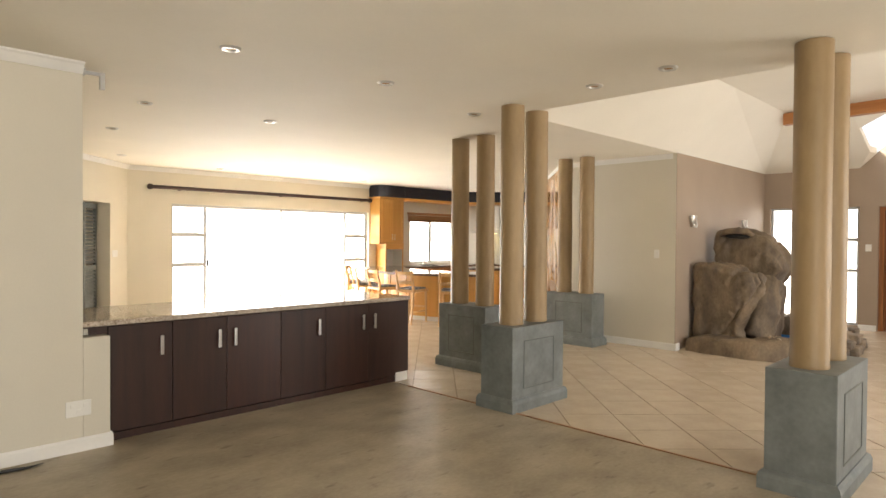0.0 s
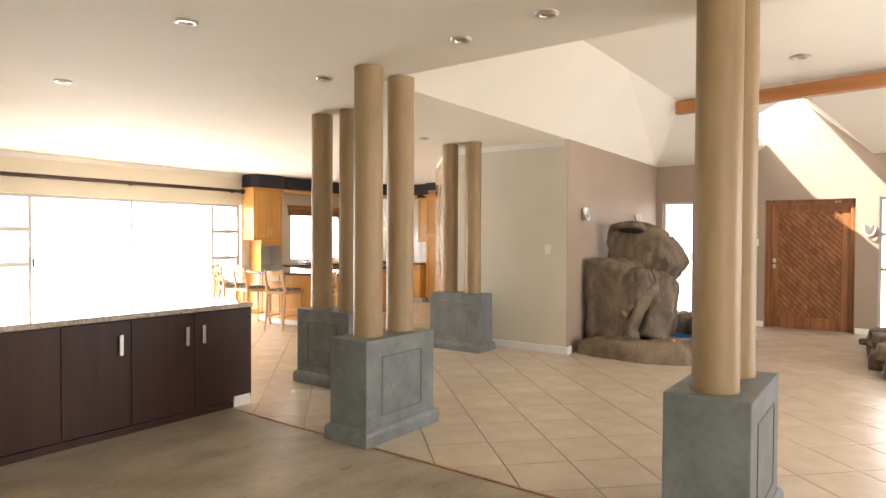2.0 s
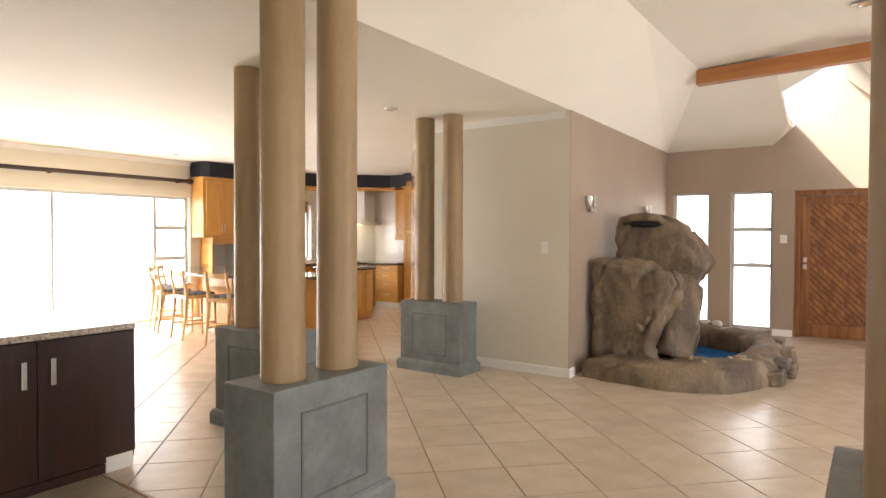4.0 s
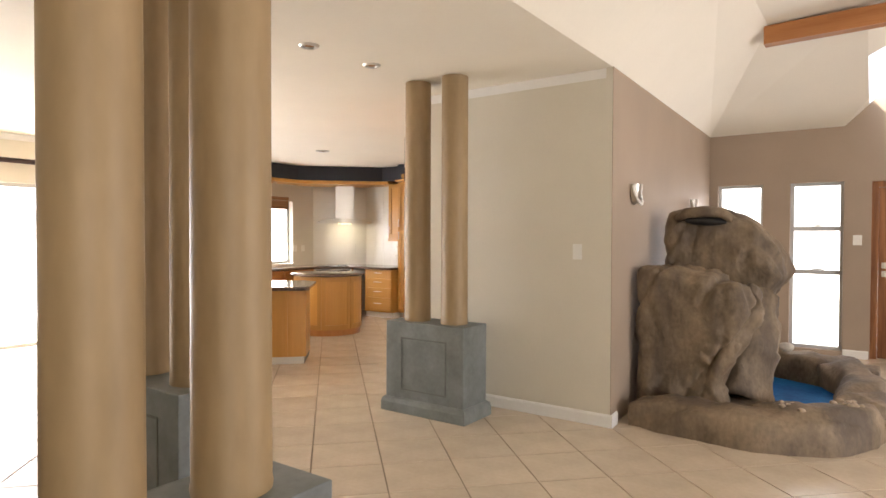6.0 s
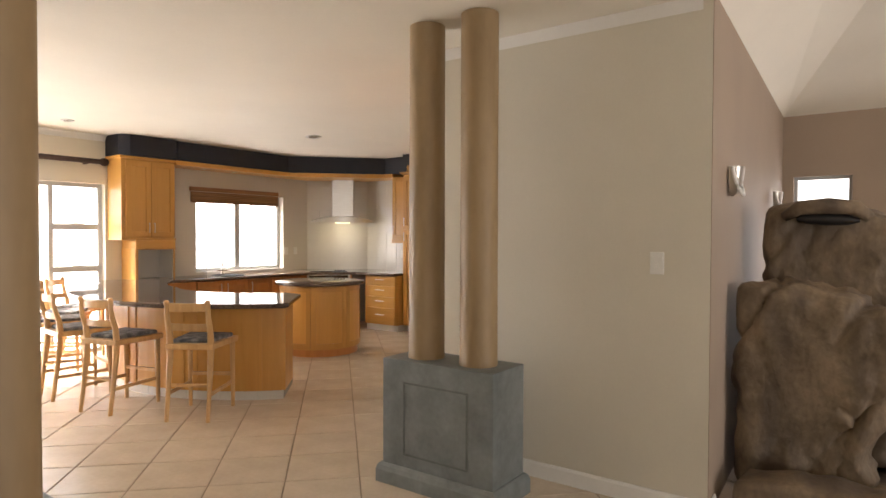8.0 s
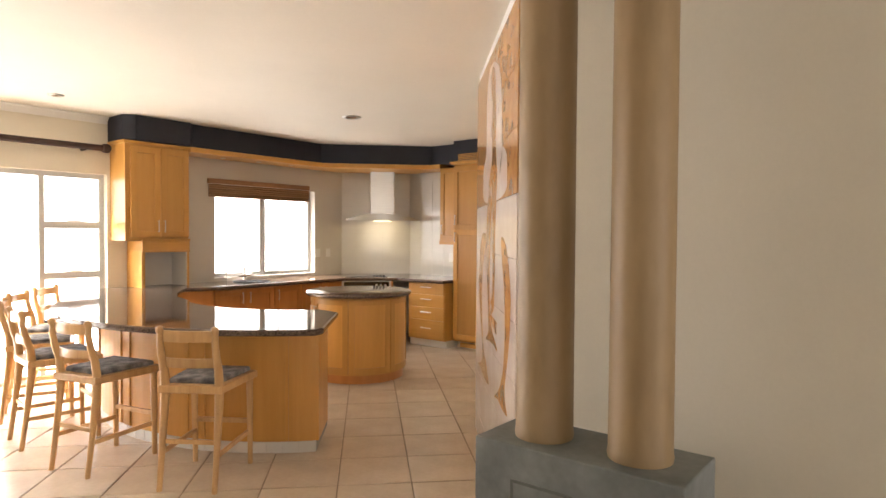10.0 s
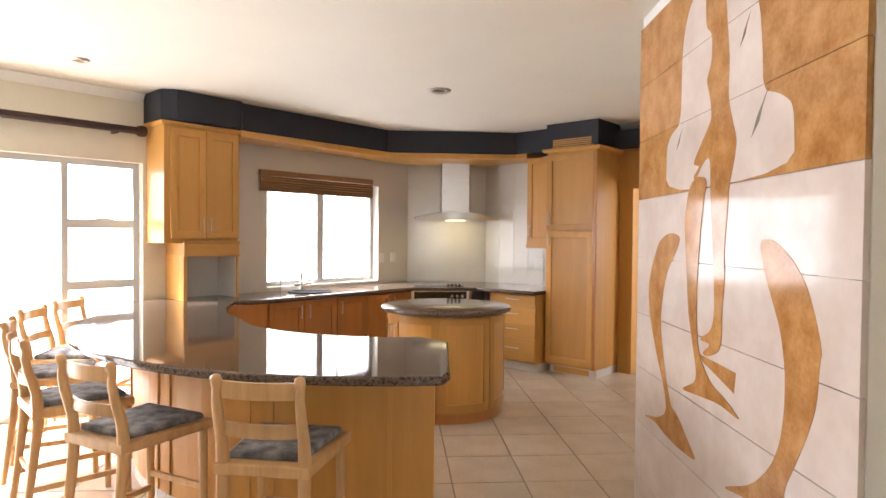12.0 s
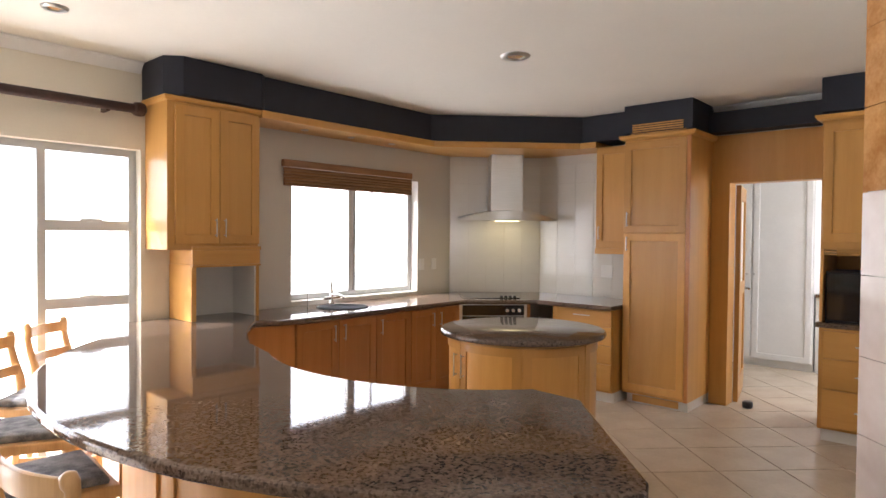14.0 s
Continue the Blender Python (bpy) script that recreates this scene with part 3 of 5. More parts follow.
def dark_bar():
    x0, x1 = 1.345, 4.32
    root = thing("bar_cabinet", HOUSE @ pose(0, 0, 0), "long dark red-brown bar cabinet with brushed steel handles", "cabinet")
    part("body", boxed(x0, x1 - 0.02, 4.47, 5.1, 0.06, 0.86), M_DARKWOOD, root)
    part("end_panel", boxed(x1 - 0.018, x1, 4.45, 5.1, 0.10, 0.86), M_REDWOOD, root)
    part("plinth", boxed(x0, 4.138, 4.45, 5.05, 0.004, 0.058), M_DARKWOOD, root)
    part("end_plinth", boxed(4.14, 4.30, 4.44, 5.05, 0.005, 0.098), M_WHITE, root, "white plinth block")
    xs = [x0 + 0.006, 1.82, 2.27, 2.78, 3.26, 3.773, x1 - 0.004]
    handles = (1.733, 2.20, 2.337, 3.177, 3.70, 3.846)
    for i, (a, b, hx) in enumerate(zip(xs, xs[1:], handles)):
        door = part("cabinet_door", boxed(a + 0.003, b - 0.003, 4.447, 4.468, 0.065, 0.85, 0.003), (M_DARKWOOD, M_DARKWOOD, M_REDWOOD, M_DARKWOOD)[i % 4], root)
        bm = boxed(hx - 0.013, hx + 0.013, 4.418, 4.428, 0.60, 0.75, 0.003)
        box(bm, hx - 0.006, hx + 0.006, 4.428, 4.447, 0.615, 0.625)
        box(bm, hx - 0.006, hx + 0.006, 4.428, 4.447, 0.725, 0.735)
        part("handle", bm, M_STEEL, door, "brushed steel handle")
    drawer = part("top_drawer", boxed(1.17, x0 - 0.002, 4.45, 4.9, 0.80, 0.86), M_DARKWOOD, root)
    part("handle", boxed(1.185, 1.215, 4.425, 4.449, 0.805, 0.85, 0.003), M_STEEL, drawer, "brushed steel handle")
    top = prism(bmesh.new(), [(1.17, 4.40), (4.30, 4.40), (4.30, 5.42), (1.17, 5.42)], 0.862, 0.902, 0.008)
    part("bar_top", top, M_BARTOP, root, "polished light brown granite bar top")


dark_bar()

# ---- windows and doors ----


def DOWN(s, n, rz):
    return (KITCHEN if n > 4 else HOUSE) @ pose(s, n, 0, 0, 0, rz)


sl = window_unit("door_sliding", DOWN(4.09, NW + 0.08, 0), 4.36, 0.0, 2.11, "wide white aluminium sliding door with side windows", posts=[0.63, 3.77],
                 rails=[(0, 0.6, 1.57), (0, 0.6, 1.03), (3.8, 4.3, 1.57), (3.8, 4.3, 1.05)], bar=0.05, category="door", handles=[(4.06, 1.61), (4.06, 1.09), (0.32, 1.61), (0.32, 1.07)])
part("sliding_stile", boxed(2.18, 2.22, 0.01, 0.05, 0.05, 2.06), M_ALU, sl)
part("lock_handle", boxed(0.655, 0.68, -0.04, 0.0, 0.98, 1.12, 0.005), M_BLACK, sl, "black lock handle")
kw = window_unit("window_kitchen", DOWN(9.71, NW + 0.10, 0), 1.56, 0.94, 2.09, "white aluminium kitchen window", posts=[0.74], bar=0.05)
part("sash_stile", boxed(0.775, 0.80, 0.0, 0.055, 0.99, 2.04), M_ALU, kw)
# thin upright bar across the right-hand glass
part("sash_edge", boxed(1.02, 1.032, 0.01, 0.05, 0.99, 2.04), M_ALU, kw)
window_unit("window_hall_corner", DOWN(EW + 0.08, 3.31, -90), 0.54, 0.11, 2.13, "tall narrow white hall window", bar=0.035)
window_unit("window_hall", DOWN(EW + 0.08, 2.465, -90), 0.57, 0.07, 2.13, "tall narrow white three-light hall window", rails=[(0, 0.6, 1.56), (0, 0.6, 1.02)], bar=0.04, handles=[(0.3, 1.60), (0.3, 1.06)])
window_unit("window_hall_right", DOWN(EW + 0.08, 0.06, -90), 0.58, 0.07, 2.13, "tall narrow white three-light hall window", rails=[(0, 0.6, 1.56), (0, 0.6, 1.02)], bar=0.04)


def entrance_door():
    m = DOWN(EW + 0.11, 1.62, -90)
    root = thing("door_entrance", m, "wide reddish timber entrance door with diagonal boards", "door", "", "structure")
    W = 1.26
    bm = bmesh.new()
    box(bm, 0, 0.07, -0.02, 0.12, 0, 2.12)
    box(bm, W - 0.07, W, -0.02, 0.12, 0, 2.12)
    box(bm, 0.07, W - 0.07, -0.02, 0.12, 2.05, 2.12)
    part("door_frame", bm, M_DOORWOOD, root)
    x0, x1 = 0.073, W - 0.073
    bm = bmesh.new()
    box(bm, x0, x0 + 0.11, 0.03, 0.075, 0.01, 2.045, 0.004)
    box(bm, x1 - 0.11, x1, 0.03, 0.075, 0.01, 2.045, 0.004)
    box(bm, x0 + 0.11, x1 - 0.11, 0.03, 0.075, 1.93, 2.045, 0.004)
    box(bm, x0 + 0.11, x1 - 0.11, 0.03, 0.075, 0.01, 0.20, 0.004)
    leaf = part("door_leaf", bm, M_DOORWOOD, root)
    a0, a1, b0, b1 = x0 + 0.112, x1 - 0.112, 0.202, 1.928
    part("backing", boxed(a0, a1, 0.059, 0.07, b0, b1), M_DARKWOOD, root)
    part("back_board", boxed(0.071, W - 0.071, 0.077, 0.092, 0.005, 2.049), M_DOORWOOD, root)
    step = 0.092
    k = b0 + a0 - 0.2
    while k < b1 + a1 + 0.2:
        # board between the lines x + z = k and k + step
        pts = [(a0, b0), (a1, b0), (a1, b1), (a0, b1)]
        for sign, lim in ((1, k + 0.0065), (-1, -(k + step - 0.0065))):
            out = []
            for i in range(len(pts)):
                p, q = pts[i], pts[(i + 1) % len(pts)]
                fp, fq = sign * (p[0] + p[1]) - lim, sign * (q[0] + q[1]) - lim
                if fp >= 0:
                    out.append(p)
                if fp * fq < 0:
                    r = fp / (fp - fq)
                    out.append((p[0] + r * (q[0] - p[0]), p[1] + r * (q[1] - p[1])))
            pts = out
            if len(pts) < 3:
                break
        if len(pts) >= 3:
            bm = bmesh.new()
            lo = [bm.verts.new((x, 0.042, z)) for x, z in pts]
            hi = [bm.verts.new((x, 0.058, z)) for x, z in pts]
            bm.faces.new(lo)
            bm.faces.new(hi[::-1])
            for i in range(len(pts)):
                bm.faces.new((lo[i], lo[(i + 1) % len(pts)], hi[(i + 1) % len(pts)], hi[i]))
            part("board", bm, M_DOORWOOD, root)
        k += step
    for z in (1.02, 1.12):
        bm = boxed(x0 + 0.03, x0 + 0.075, 0.022, 0.03, z - 0.035, z + 0.035, 0.003)
        tube(bm, [(x0 + 0.052, 0.03, z), (x0 + 0.052, -0.02, z)], 0.018, 12)
        part("lock", bm, M_STEEL, root, "round steel door lock")
    for x in (W * 0.78, W * 0.82):
        part("catch", boxed(x, x + 0.03, -0.03, -0.02, 2.07, 2.09), M_STEEL, root)


entrance_door()


def louvre_door(m):
    root = thing("louvre_door", m, "half-open grey louvred door in a cream doorway", "door", "", "structure")
    bm = bmesh.new()
    box(bm, 0, 0.05, 0, 0.035, 0.01, 2.03)
    box(bm, 0.55, 0.60, 0, 0.035, 0.01, 2.03)
    for z in (0.01, 1.0, 1.95):
        box(bm, 0.05, 0.55, 0, 0.035, z, z + 0.08)
    part("door_frame", bm, M_PED, root)
    for z in np.arange(0.12, 1.93, 0.055):
        if abs(z - 1.04) > 0.06:
            bm = bmesh.new()
            v = [bm.verts.new(p) for p in ((0.05, 0.0, z), (0.55, 0.0, z), (0.55, 0.035, z + 0.04), (0.05, 0.035, z + 0.04), (0.05, 0.0, z + 0.006), (0.55, 0.0, z + 0.006), (0.55, 0.035, z + 0.046), (0.05, 0.035, z + 0.046))]
            for f in ((0, 1, 2, 3), (7, 6, 5, 4), (0, 4, 5, 1), (2, 6, 7, 3), (1, 5, 6, 2), (0, 3, 7, 4)):
                bm.faces.new([v[i] for i in f])
            part("slat", bm, M_PED, root)


diag = KITCHEN @ pose(0.9, NW - 2.46, 0, 0, 0, 45)
louvre_door(diag @ pose(2.33, 0.05, 0, 0, 0, 14))
# unseen shell behind the doorway, added to stop outdoor light flooding in
solid("passage_wall", boxed(1.4, 3.4, 1.2, 1.3, -0.14, 2.6), M_CREAM, diag, "cream wall seen through the louvred doorway", "wall", "structure")
solid("passage_wall", boxed(1.4, 1.5, 0.2, 1.2, -0.14, 2.6), M_CREAM, diag, "unseen cream side wall added to keep daylight out of the doorway", "wall", "structure")
solid("passage_wall", boxed(3.3, 3.4, 0.2, 1.2, -0.14, 2.6), M_CREAM, diag, "unseen cream side wall added to keep daylight out of the doorway", "wall", "structure")
solid("passage_ceiling", boxed(1.4, 3.4, 0.2, 1.3, 2.6, 2.7), M_CEIL, diag, "unseen white ceiling added to keep daylight out of the doorway", "ceiling", "structure")
solid("passage_floor", boxed(1.5, 3.3, 0.0, 1.2, -0.14, -0.003), M_GROUT, diag, "tiled passage floor", "floor", "structure")

# ---- curtain rail ----
RZ = 2.375
rail = thing("curtain_rail", KITCHEN, "dark wooden curtain pole over the sliding door", "curtain rail")
smooth(part("pole", tube(bmesh.new(), [(3.69, NW - 0.10, RZ), (8.44, NW - 0.10, RZ)], 0.032, 14), M_DARKWOOD, rail))
for x in (3.69, 8.40):
    bm = tube(bmesh.new(), [(x - 0.045, NW - 0.10, RZ), (x - 0.03, NW - 0.10, RZ), (x, NW - 0.10, RZ), (x + 0.03, NW - 0.10, RZ), (x + 0.045, NW - 0.10, RZ)], [0.025, 0.045, 0.05, 0.045, 0.025], 16)
    smooth(part("finial", bm, M_DARKWOOD, rail))
for x in (4.2, 6.2, 8.2):
    part("bracket", boxed(x - 0.012, x + 0.012, NW - 0.10, NW, RZ - 0.04, RZ - 0.015), M_DARKWOOD, rail)

# ---- kitchen ----
CEN = (0.52, 12.45)               # centre of the curved counter, in axes turned by 45 degrees and a little
IDENT = KITCHEN @ pose(0, 0, 0, 0, 0, -47)


def P(s, n):
    v = pose(0, 0, 0, 0, 0, 47) @ Vector((s, n, 0))
    return (v.x, v.y)


def arc(r, a0, a1, k, c=CEN):
    return [(c[0] + r * math.cos(radians(a0 + (a1 - a0) * i / k)), c[1] + r * math.sin(radians(a0 + (a1 - a0) * i / k))) for i in range(k + 1)]


top = [P(8.28, NW - 0.002)] + arc(2.2, 172, 277, 30) + [(0.805, 10.29), (0.828, 10.35), (0.848, 11.13), (0.70, 11.295)] + arc(1.16, 279, 200, 22) + [(-0.76, 12.35), (-0.88, 12.70), (-0.94, 13.0), P(9.02, 9.74), P(9.12, 9.64), P(9.3, 9.62), P(11.22, 9.62), P(11.72, 9.12), P(11.72, 8.34), P(RW - 0.002, 8.34), P(RW - 0.002, 9.6), P(11.78, NW - 0.002)]
bm = prism(bmesh.new(), top, 0.858, 0.90, 0.014, 3)
(solid("kitchen_worktop", bm, M_GRANITE, IDENT, "polished dark brown granite worktop curving into a breakfast bar", "worktop"))

# curved front of the peninsula
root = thing("peninsula", IDENT, "curved beech breakfast bar front on a tiled plinth", "cabinet")
body = arc(1.85, 176, 276, 30) + [(0.765, 10.62), (0.775, 11.08)] + arc(1.22, 281, 200, 20) + [(-1.0, 12.7)]
part("body", prism(bmesh.new(), body, 0.085, 0.857), M_BEECH, root)
part("plinth", prism(bmesh.new(), arc(1.83, 176, 276, 30) + [(0.745, 10.64), (0.755, 11.06)] + arc(1.24, 281, 200, 20) + [(-0.98, 12.7)], 0.0, 0.084), M_TILEW, root, "white tiled plinth")
for a in np.arange(180, 277, 3.4):
    x, y = CEN[0] + 1.835 * math.cos(radians(a)), CEN[1] + 1.835 * math.sin(radians(a))
    bm = boxed(-0.052, 0.052, -0.006, 0.0, 0.003, 0.08)
    t = part("tile", bm, M_TILEW, root)
    t.matrix_local = pose(x, y, 0, 0, 0, a + 90)
for a in (183, 205, 209, 227, 231, 249, 253, 271):
    x, y = CEN[0] + 1.852 * math.cos(radians(a)), CEN[1] + 1.852 * math.sin(radians(a))
    t = part("panel_strip", boxed(-0.012, 0.012, -0.008, 0.002, 0.09, 0.85, 0.002), M_BEECH, root)
    t.matrix_local = pose(x, y, 0, 0, 0, a + 90)


def rotated(s, n, rz=0):
    return (KITCHEN if n > 5.3 else HOUSE) @ pose(s, n, 0, 0, 0, rz)


def bar_handle(parent, x, y, z0, z1, upright=True):
    bm = bmesh.new()
    if upright:
        tube(bm, [(x, y - 0.025, z0), (x, y - 0.025, z1)], 0.005, 8)
        for z in (z0 + 0.012, z1 - 0.012):
            tube(bm, [(x, y - 0.025, z), (x, y, z)], 0.004, 8)
    else:
        tube(bm, [(z0, y - 0.025, x), (z1, y - 0.025, x)], 0.005, 8)
        for z in (z0 + 0.012, z1 - 0.012):
            tube(bm, [(z, y - 0.025, x), (z, y, x)], 0.004, 8)
    smooth(part("handle", bm, M_STEEL, parent, "slim steel bar handle"))


def panel_door(parent, x0, x1, y, z0, z1, material, hx=None, hz=None, name="door"):
    """A framed door with a sunk panel, standing out towards -y."""
    bm = bmesh.new()
    r = 0.065
    loops = []
    for x, z in ((0, 0), (r, r)):
        for yy in (y - 0.02, y):
            loops.append([bm.verts.new(p) for p in ((x0 + x, yy, z0 + z), (x1 - x, yy, z0 + z), (x1 - x, yy, z1 - z), (x0 + x, yy, z1 - z))])
    for a, b in ((0, 1), (1, 3), (3, 2), (2, 0)):
        for k in range(4):
            bm.faces.new((loops[a][k], loops[a][(k + 1) % 4], loops[b][(k + 1) % 4], loops[b][k]))
    bmesh.ops.recalc_face_normals(bm, faces=bm.faces)
    bmesh.ops.bevel(bm, geom=[e for e in bm.edges if all(abs(v.co.y - (y - 0.02)) < 1e-6 for v in e.verts)], offset=0.004, segments=2, affect='EDGES', profile=0.5)
    d = part(name, bm, material, parent)
    part("panel", boxed(x0 + r - 0.001, x1 - r + 0.001, y - 0.009, y - 0.001, z0 + r - 0.001, z1 - r + 0.001), material, d)
    if hx is not None:
        bar_handle(d, hx, y - 0.02, hz, hz + 0.13)
    return d


# base units under the window: local x along the wall, front towards -y
def base_unit(m, w, doors, label):
    root = thing("base_cabinet", m, label, "cabinet", "kitchen base cabinets")
    part("body", boxed(0.001, w - 0.001, 0, 0.6, 0.1, 0.857), M_CHERRY, root)
    part("plinth", boxed(0.001, w - 0.001, 0.05, 0.55, 0.0, 0.099), M_CHERRY, root)
    k = w / doors
    for i in range(doors):
        side = (i + 1) * k - 0.05 if (i % 2 == 0 and doors > 1) else i * k + 0.05
        panel_door(root, i * k + 0.003, (i + 1) * k - 0.003, -0.001, 0.115, 0.845, M_CHERRY, side, 0.68)


for s0, w, d in ((9.32, 0.80, 2), (10.121, 0.42, 1), (10.542, 0.66, 2)):
    base_unit(rotated(s0, 9.70), w, d, "cherry kitchen base cabinet under granite")
# the corner filler of the window side
solid("corner_cabinet", prism(bmesh.new(), [(8.75, 9.70), (9.318, 9.70), (9.318, 10.3), (8.6, 10.3), (8.6, 9.9)], 0.0, 0.857), M_CHERRY, KITCHEN, "cherry corner cabinet under the curved worktop", "cabinet")

# oven under the hob, across the corner
OV = rotated(11.205, 9.72, -45)
root = thing("oven", OV, "built-in steel and black glass oven under the hob", "oven")
part("body", boxed(0.03, 0.70, 0.002, 0.5, 0.1, 0.857), M_STEEL, root)
part("control_panel", boxed(0.06, 0.67, -0.018, 0.0, 0.745, 0.845, 0.003), M_DARKGLASS, root, "black control panel")
part("oven_door", boxed(0.06, 0.67, -0.018, 0.0, 0.16, 0.735, 0.003), M_DARKGLASS, root, "black glass oven door")
bar_handle(root, 0.70, -0.018, 0.10, 0.63, False)
for x in (0.50, 0.56, 0.62):
    smooth(part("knob", tube(bmesh.new(), [(x, -0.018, 0.795), (x, -0.04, 0.795)], 0.016, 14), M_STEEL, root, "round steel knob"))
part("side_filler", boxed(0.0, 0.03, -0.018, 0.5, 0.0, 0.857), M_CHERRY, root)
part("side_filler", boxed(0.70, 0.73, -0.018, 0.5, 0.0, 0.857), M_CHERRY, root)

# drawer unit on the side wall; local x runs towards the hall
DR = rotated(11.80, 8.99, -90)
root = thing("drawer_cabinet", DR, "four-drawer beech kitchen cabinet with steel handles", "cabinet", "kitchen base cabinets")
part("body", boxed(0.0, 0.63, 0, 0.69, 0.1, 0.857), M_BEECH, root)
part("plinth", boxed(0.0, 0.63, 0.04, 0.66, 0.0, 0.099), M_TILEW, root)
for z0, z1 in ((0.115, 0.36), (0.366, 0.53), (0.536, 0.70), (0.706, 0.848)):
    d = part("drawer", boxed(0.06, 0.625, -0.022, -0.001, z0, z1, 0.004), M_BEECHX, root)
    bar_handle(d, (z0 + z1) / 2 + 0.02, -0.022, 0.25, 0.42, False)

# upper unit beside the tall cabinet
UP = rotated(12.15, 8.72, -90)
root = thing("wall_cabinet", UP, "narrow beech wall cabinet beside the tall cabinet", "cabinet")
part("body", boxed(0.0, 0.36, 0, 0.345, 1.40, 2.40), M_BEECH, root)
panel_door(root, 0.003, 0.357, -0.001, 1.42, 2.39, M_BEECH, 0.04, 1.50)
part("light_rail", boxed(-0.004, 0.36, -0.024, -0.002, 1.36, 1.415), M_BEECHX, root)

# tall cabinet
TL = rotated(11.95, 8.335, -90)
root = thing("tall_cabinet", TL, "tall beech two-door cabinet with a slatted vent on top", "cabinet")
part("body", boxed(0.0, 0.60, 0, 0.548, 0.10, 2.40), M_BEECH, root)
part("plinth", boxed(0.02, 0.58, 0.06, 0.545, 0.0, 0.099), M_TILEW, root)
panel_door(root, 0.004, 0.565, -0.001, 0.13, 1.555, M_BEECH, 0.04, 1.40)
panel_door(root, 0.004, 0.565, -0.001, 1.565, 2.38, M_BEECH, 0.04, 1.62)
part("stile", boxed(0.568, 0.60, -0.021, -0.001, 0.10, 2.40, 0.003), M_CHERRY, root)
bm = sweep(bmesh.new(), [(0.60, 0.55, 2.40), (0.60, -0.001, 2.40), (0.0, -0.001, 2.40), (0.0, 0.3, 2.40)][::-1], [(0, 0), (-0.035, 0.012), (-0.045, 0.03), (-0.045, 0.045), (0, 0.045)])
part("cornice", bm, M_BEECHX, root)
part("vent_frame", boxed(0.05, 0.55, -0.006, 0.004, 2.455, 2.56), M_BEECHX, root)
for z in (2.475, 2.495, 2.515, 2.535):
    part("vent_slat", boxed(0.07, 0.53, -0.014, -0.006, z - 0.006, z + 0.006), M_BEECH, root)
bm = boxed(0.08, 0.50, 0.045, 0.058, 0.02, 0.08)
part("kick_vent", bm, M_BEECHX, root, "slatted beech plinth vent")

# pantry doorway lining, panel above and door leaf
bm = bmesh.new()
box(bm, RW - 0.03, RW + 0.14, 7.58, 7.735, 0, 2.45)
box(bm, RW - 0.03, RW + 0.14, 6.78, 6.845, 0, 2.45)
box(bm, RW - 0.03, RW - 0.004, 6.845, 7.58, 2.05, 2.45)
box(bm, RW - 0.028, RW + 0.14, 6.845, 7.58, 2.02, 2.05)
solid("pantry_door_frame", bm, M_BEECH, KITCHEN, "beech door surround with a wide panel above", "door frame", "structure")
PD = rotated(RW + 0.15, 7.575, 12)
root = thing("pantry_door", PD, "open beech door with a frosted pane", "door", "", "structure")
bm = bmesh.new()
for x0, x1, z0, z1 in ((0, 0.11, 0.01, 2.01), (0.59, 0.70, 0.01, 2.01), (0.11, 0.59, 0.01, 0.22), (0.11, 0.59, 1.88, 2.01), (0.11, 0.59, 0.98, 1.1)):
    box(bm, x0, x1, -0.04, 0, z0, z1)
part("door_leaf", bm, M_BEECH, root)
part("pane", boxed(0.11, 0.59, -0.024, -0.016, 1.1, 1.88), M_FROST, root, "frosted glass pane")
part("lower_panel", boxed(0.11, 0.59, -0.028, -0.012, 0.22, 0.98), M_BEECH, root)
smooth(part("door_handle", tube(bmesh.new(), [(0.65, -0.04, 1.02), (0.65, -0.085, 1.02), (0.56, -0.085, 1.02)], 0.009, 8), M_CHROME, root, "chrome lever handle"))
solid("door_stop", lathe(bmesh.new(), [(0.03, 0.0), (0.045, 0.01), (0.045, 0.05), (0.035, 0.06)], 16), M_BLACK, rotated(RW + 0.05, 7.42), "small dark doorstop on the tiled floor", "door stop")

# pantry
wall("wall_pantry_back", (15.2, 10.0), (15.2, 5.0), C, 0.15, M_WHITE, "white pantry end wall", frame_m=KITCHEN)
wall("wall_pantry_left", (RW + 0.125, 9.3), (15.2, 9.3), C, 0.15, M_WHITE, "white pantry side wall", frame_m=KITCHEN)
# this opening is made up, to hold the lamp that brightens the pantry
wall("wall_pantry_right", (15.2, 5.6), (RW + 0.125, 5.6), C, 0.15, M_WHITE, "white pantry wall with an added opening for a lamp", [(0.5, 2.1, 1.0, 2.2)], frame_m=KITCHEN)
solid("ceiling_pantry", boxed(RW + 0.12, 15.4, 5.4, 9.5, C, C + 0.1), M_CEIL, KITCHEN, "white pantry ceiling", "ceiling", "structure")
solid("floor_pantry", boxed(12.6, 15.2, 5.6, 9.3, -0.1, -0.002), M_GROUT, KITCHEN, "tiled pantry floor", "floor", "structure")
# added lamp in the made-up pantry opening
window_light(13.8, 5.45, 1.6, (0, 1, -0.1), 1.5, 1.1, 26)
PC = rotated(14.6, 8.6, -90)
root = thing("pantry_cupboard", PC, "tall white panelled pantry cupboard", "cabinet")
part("body", boxed(0, 1.3, 0, 0.58, 0.08, 2.3), M_WHITE, root)
part("plinth", boxed(0.0, 1.3, 0.04, 0.5, 0, 0.079), M_WHITE, root)
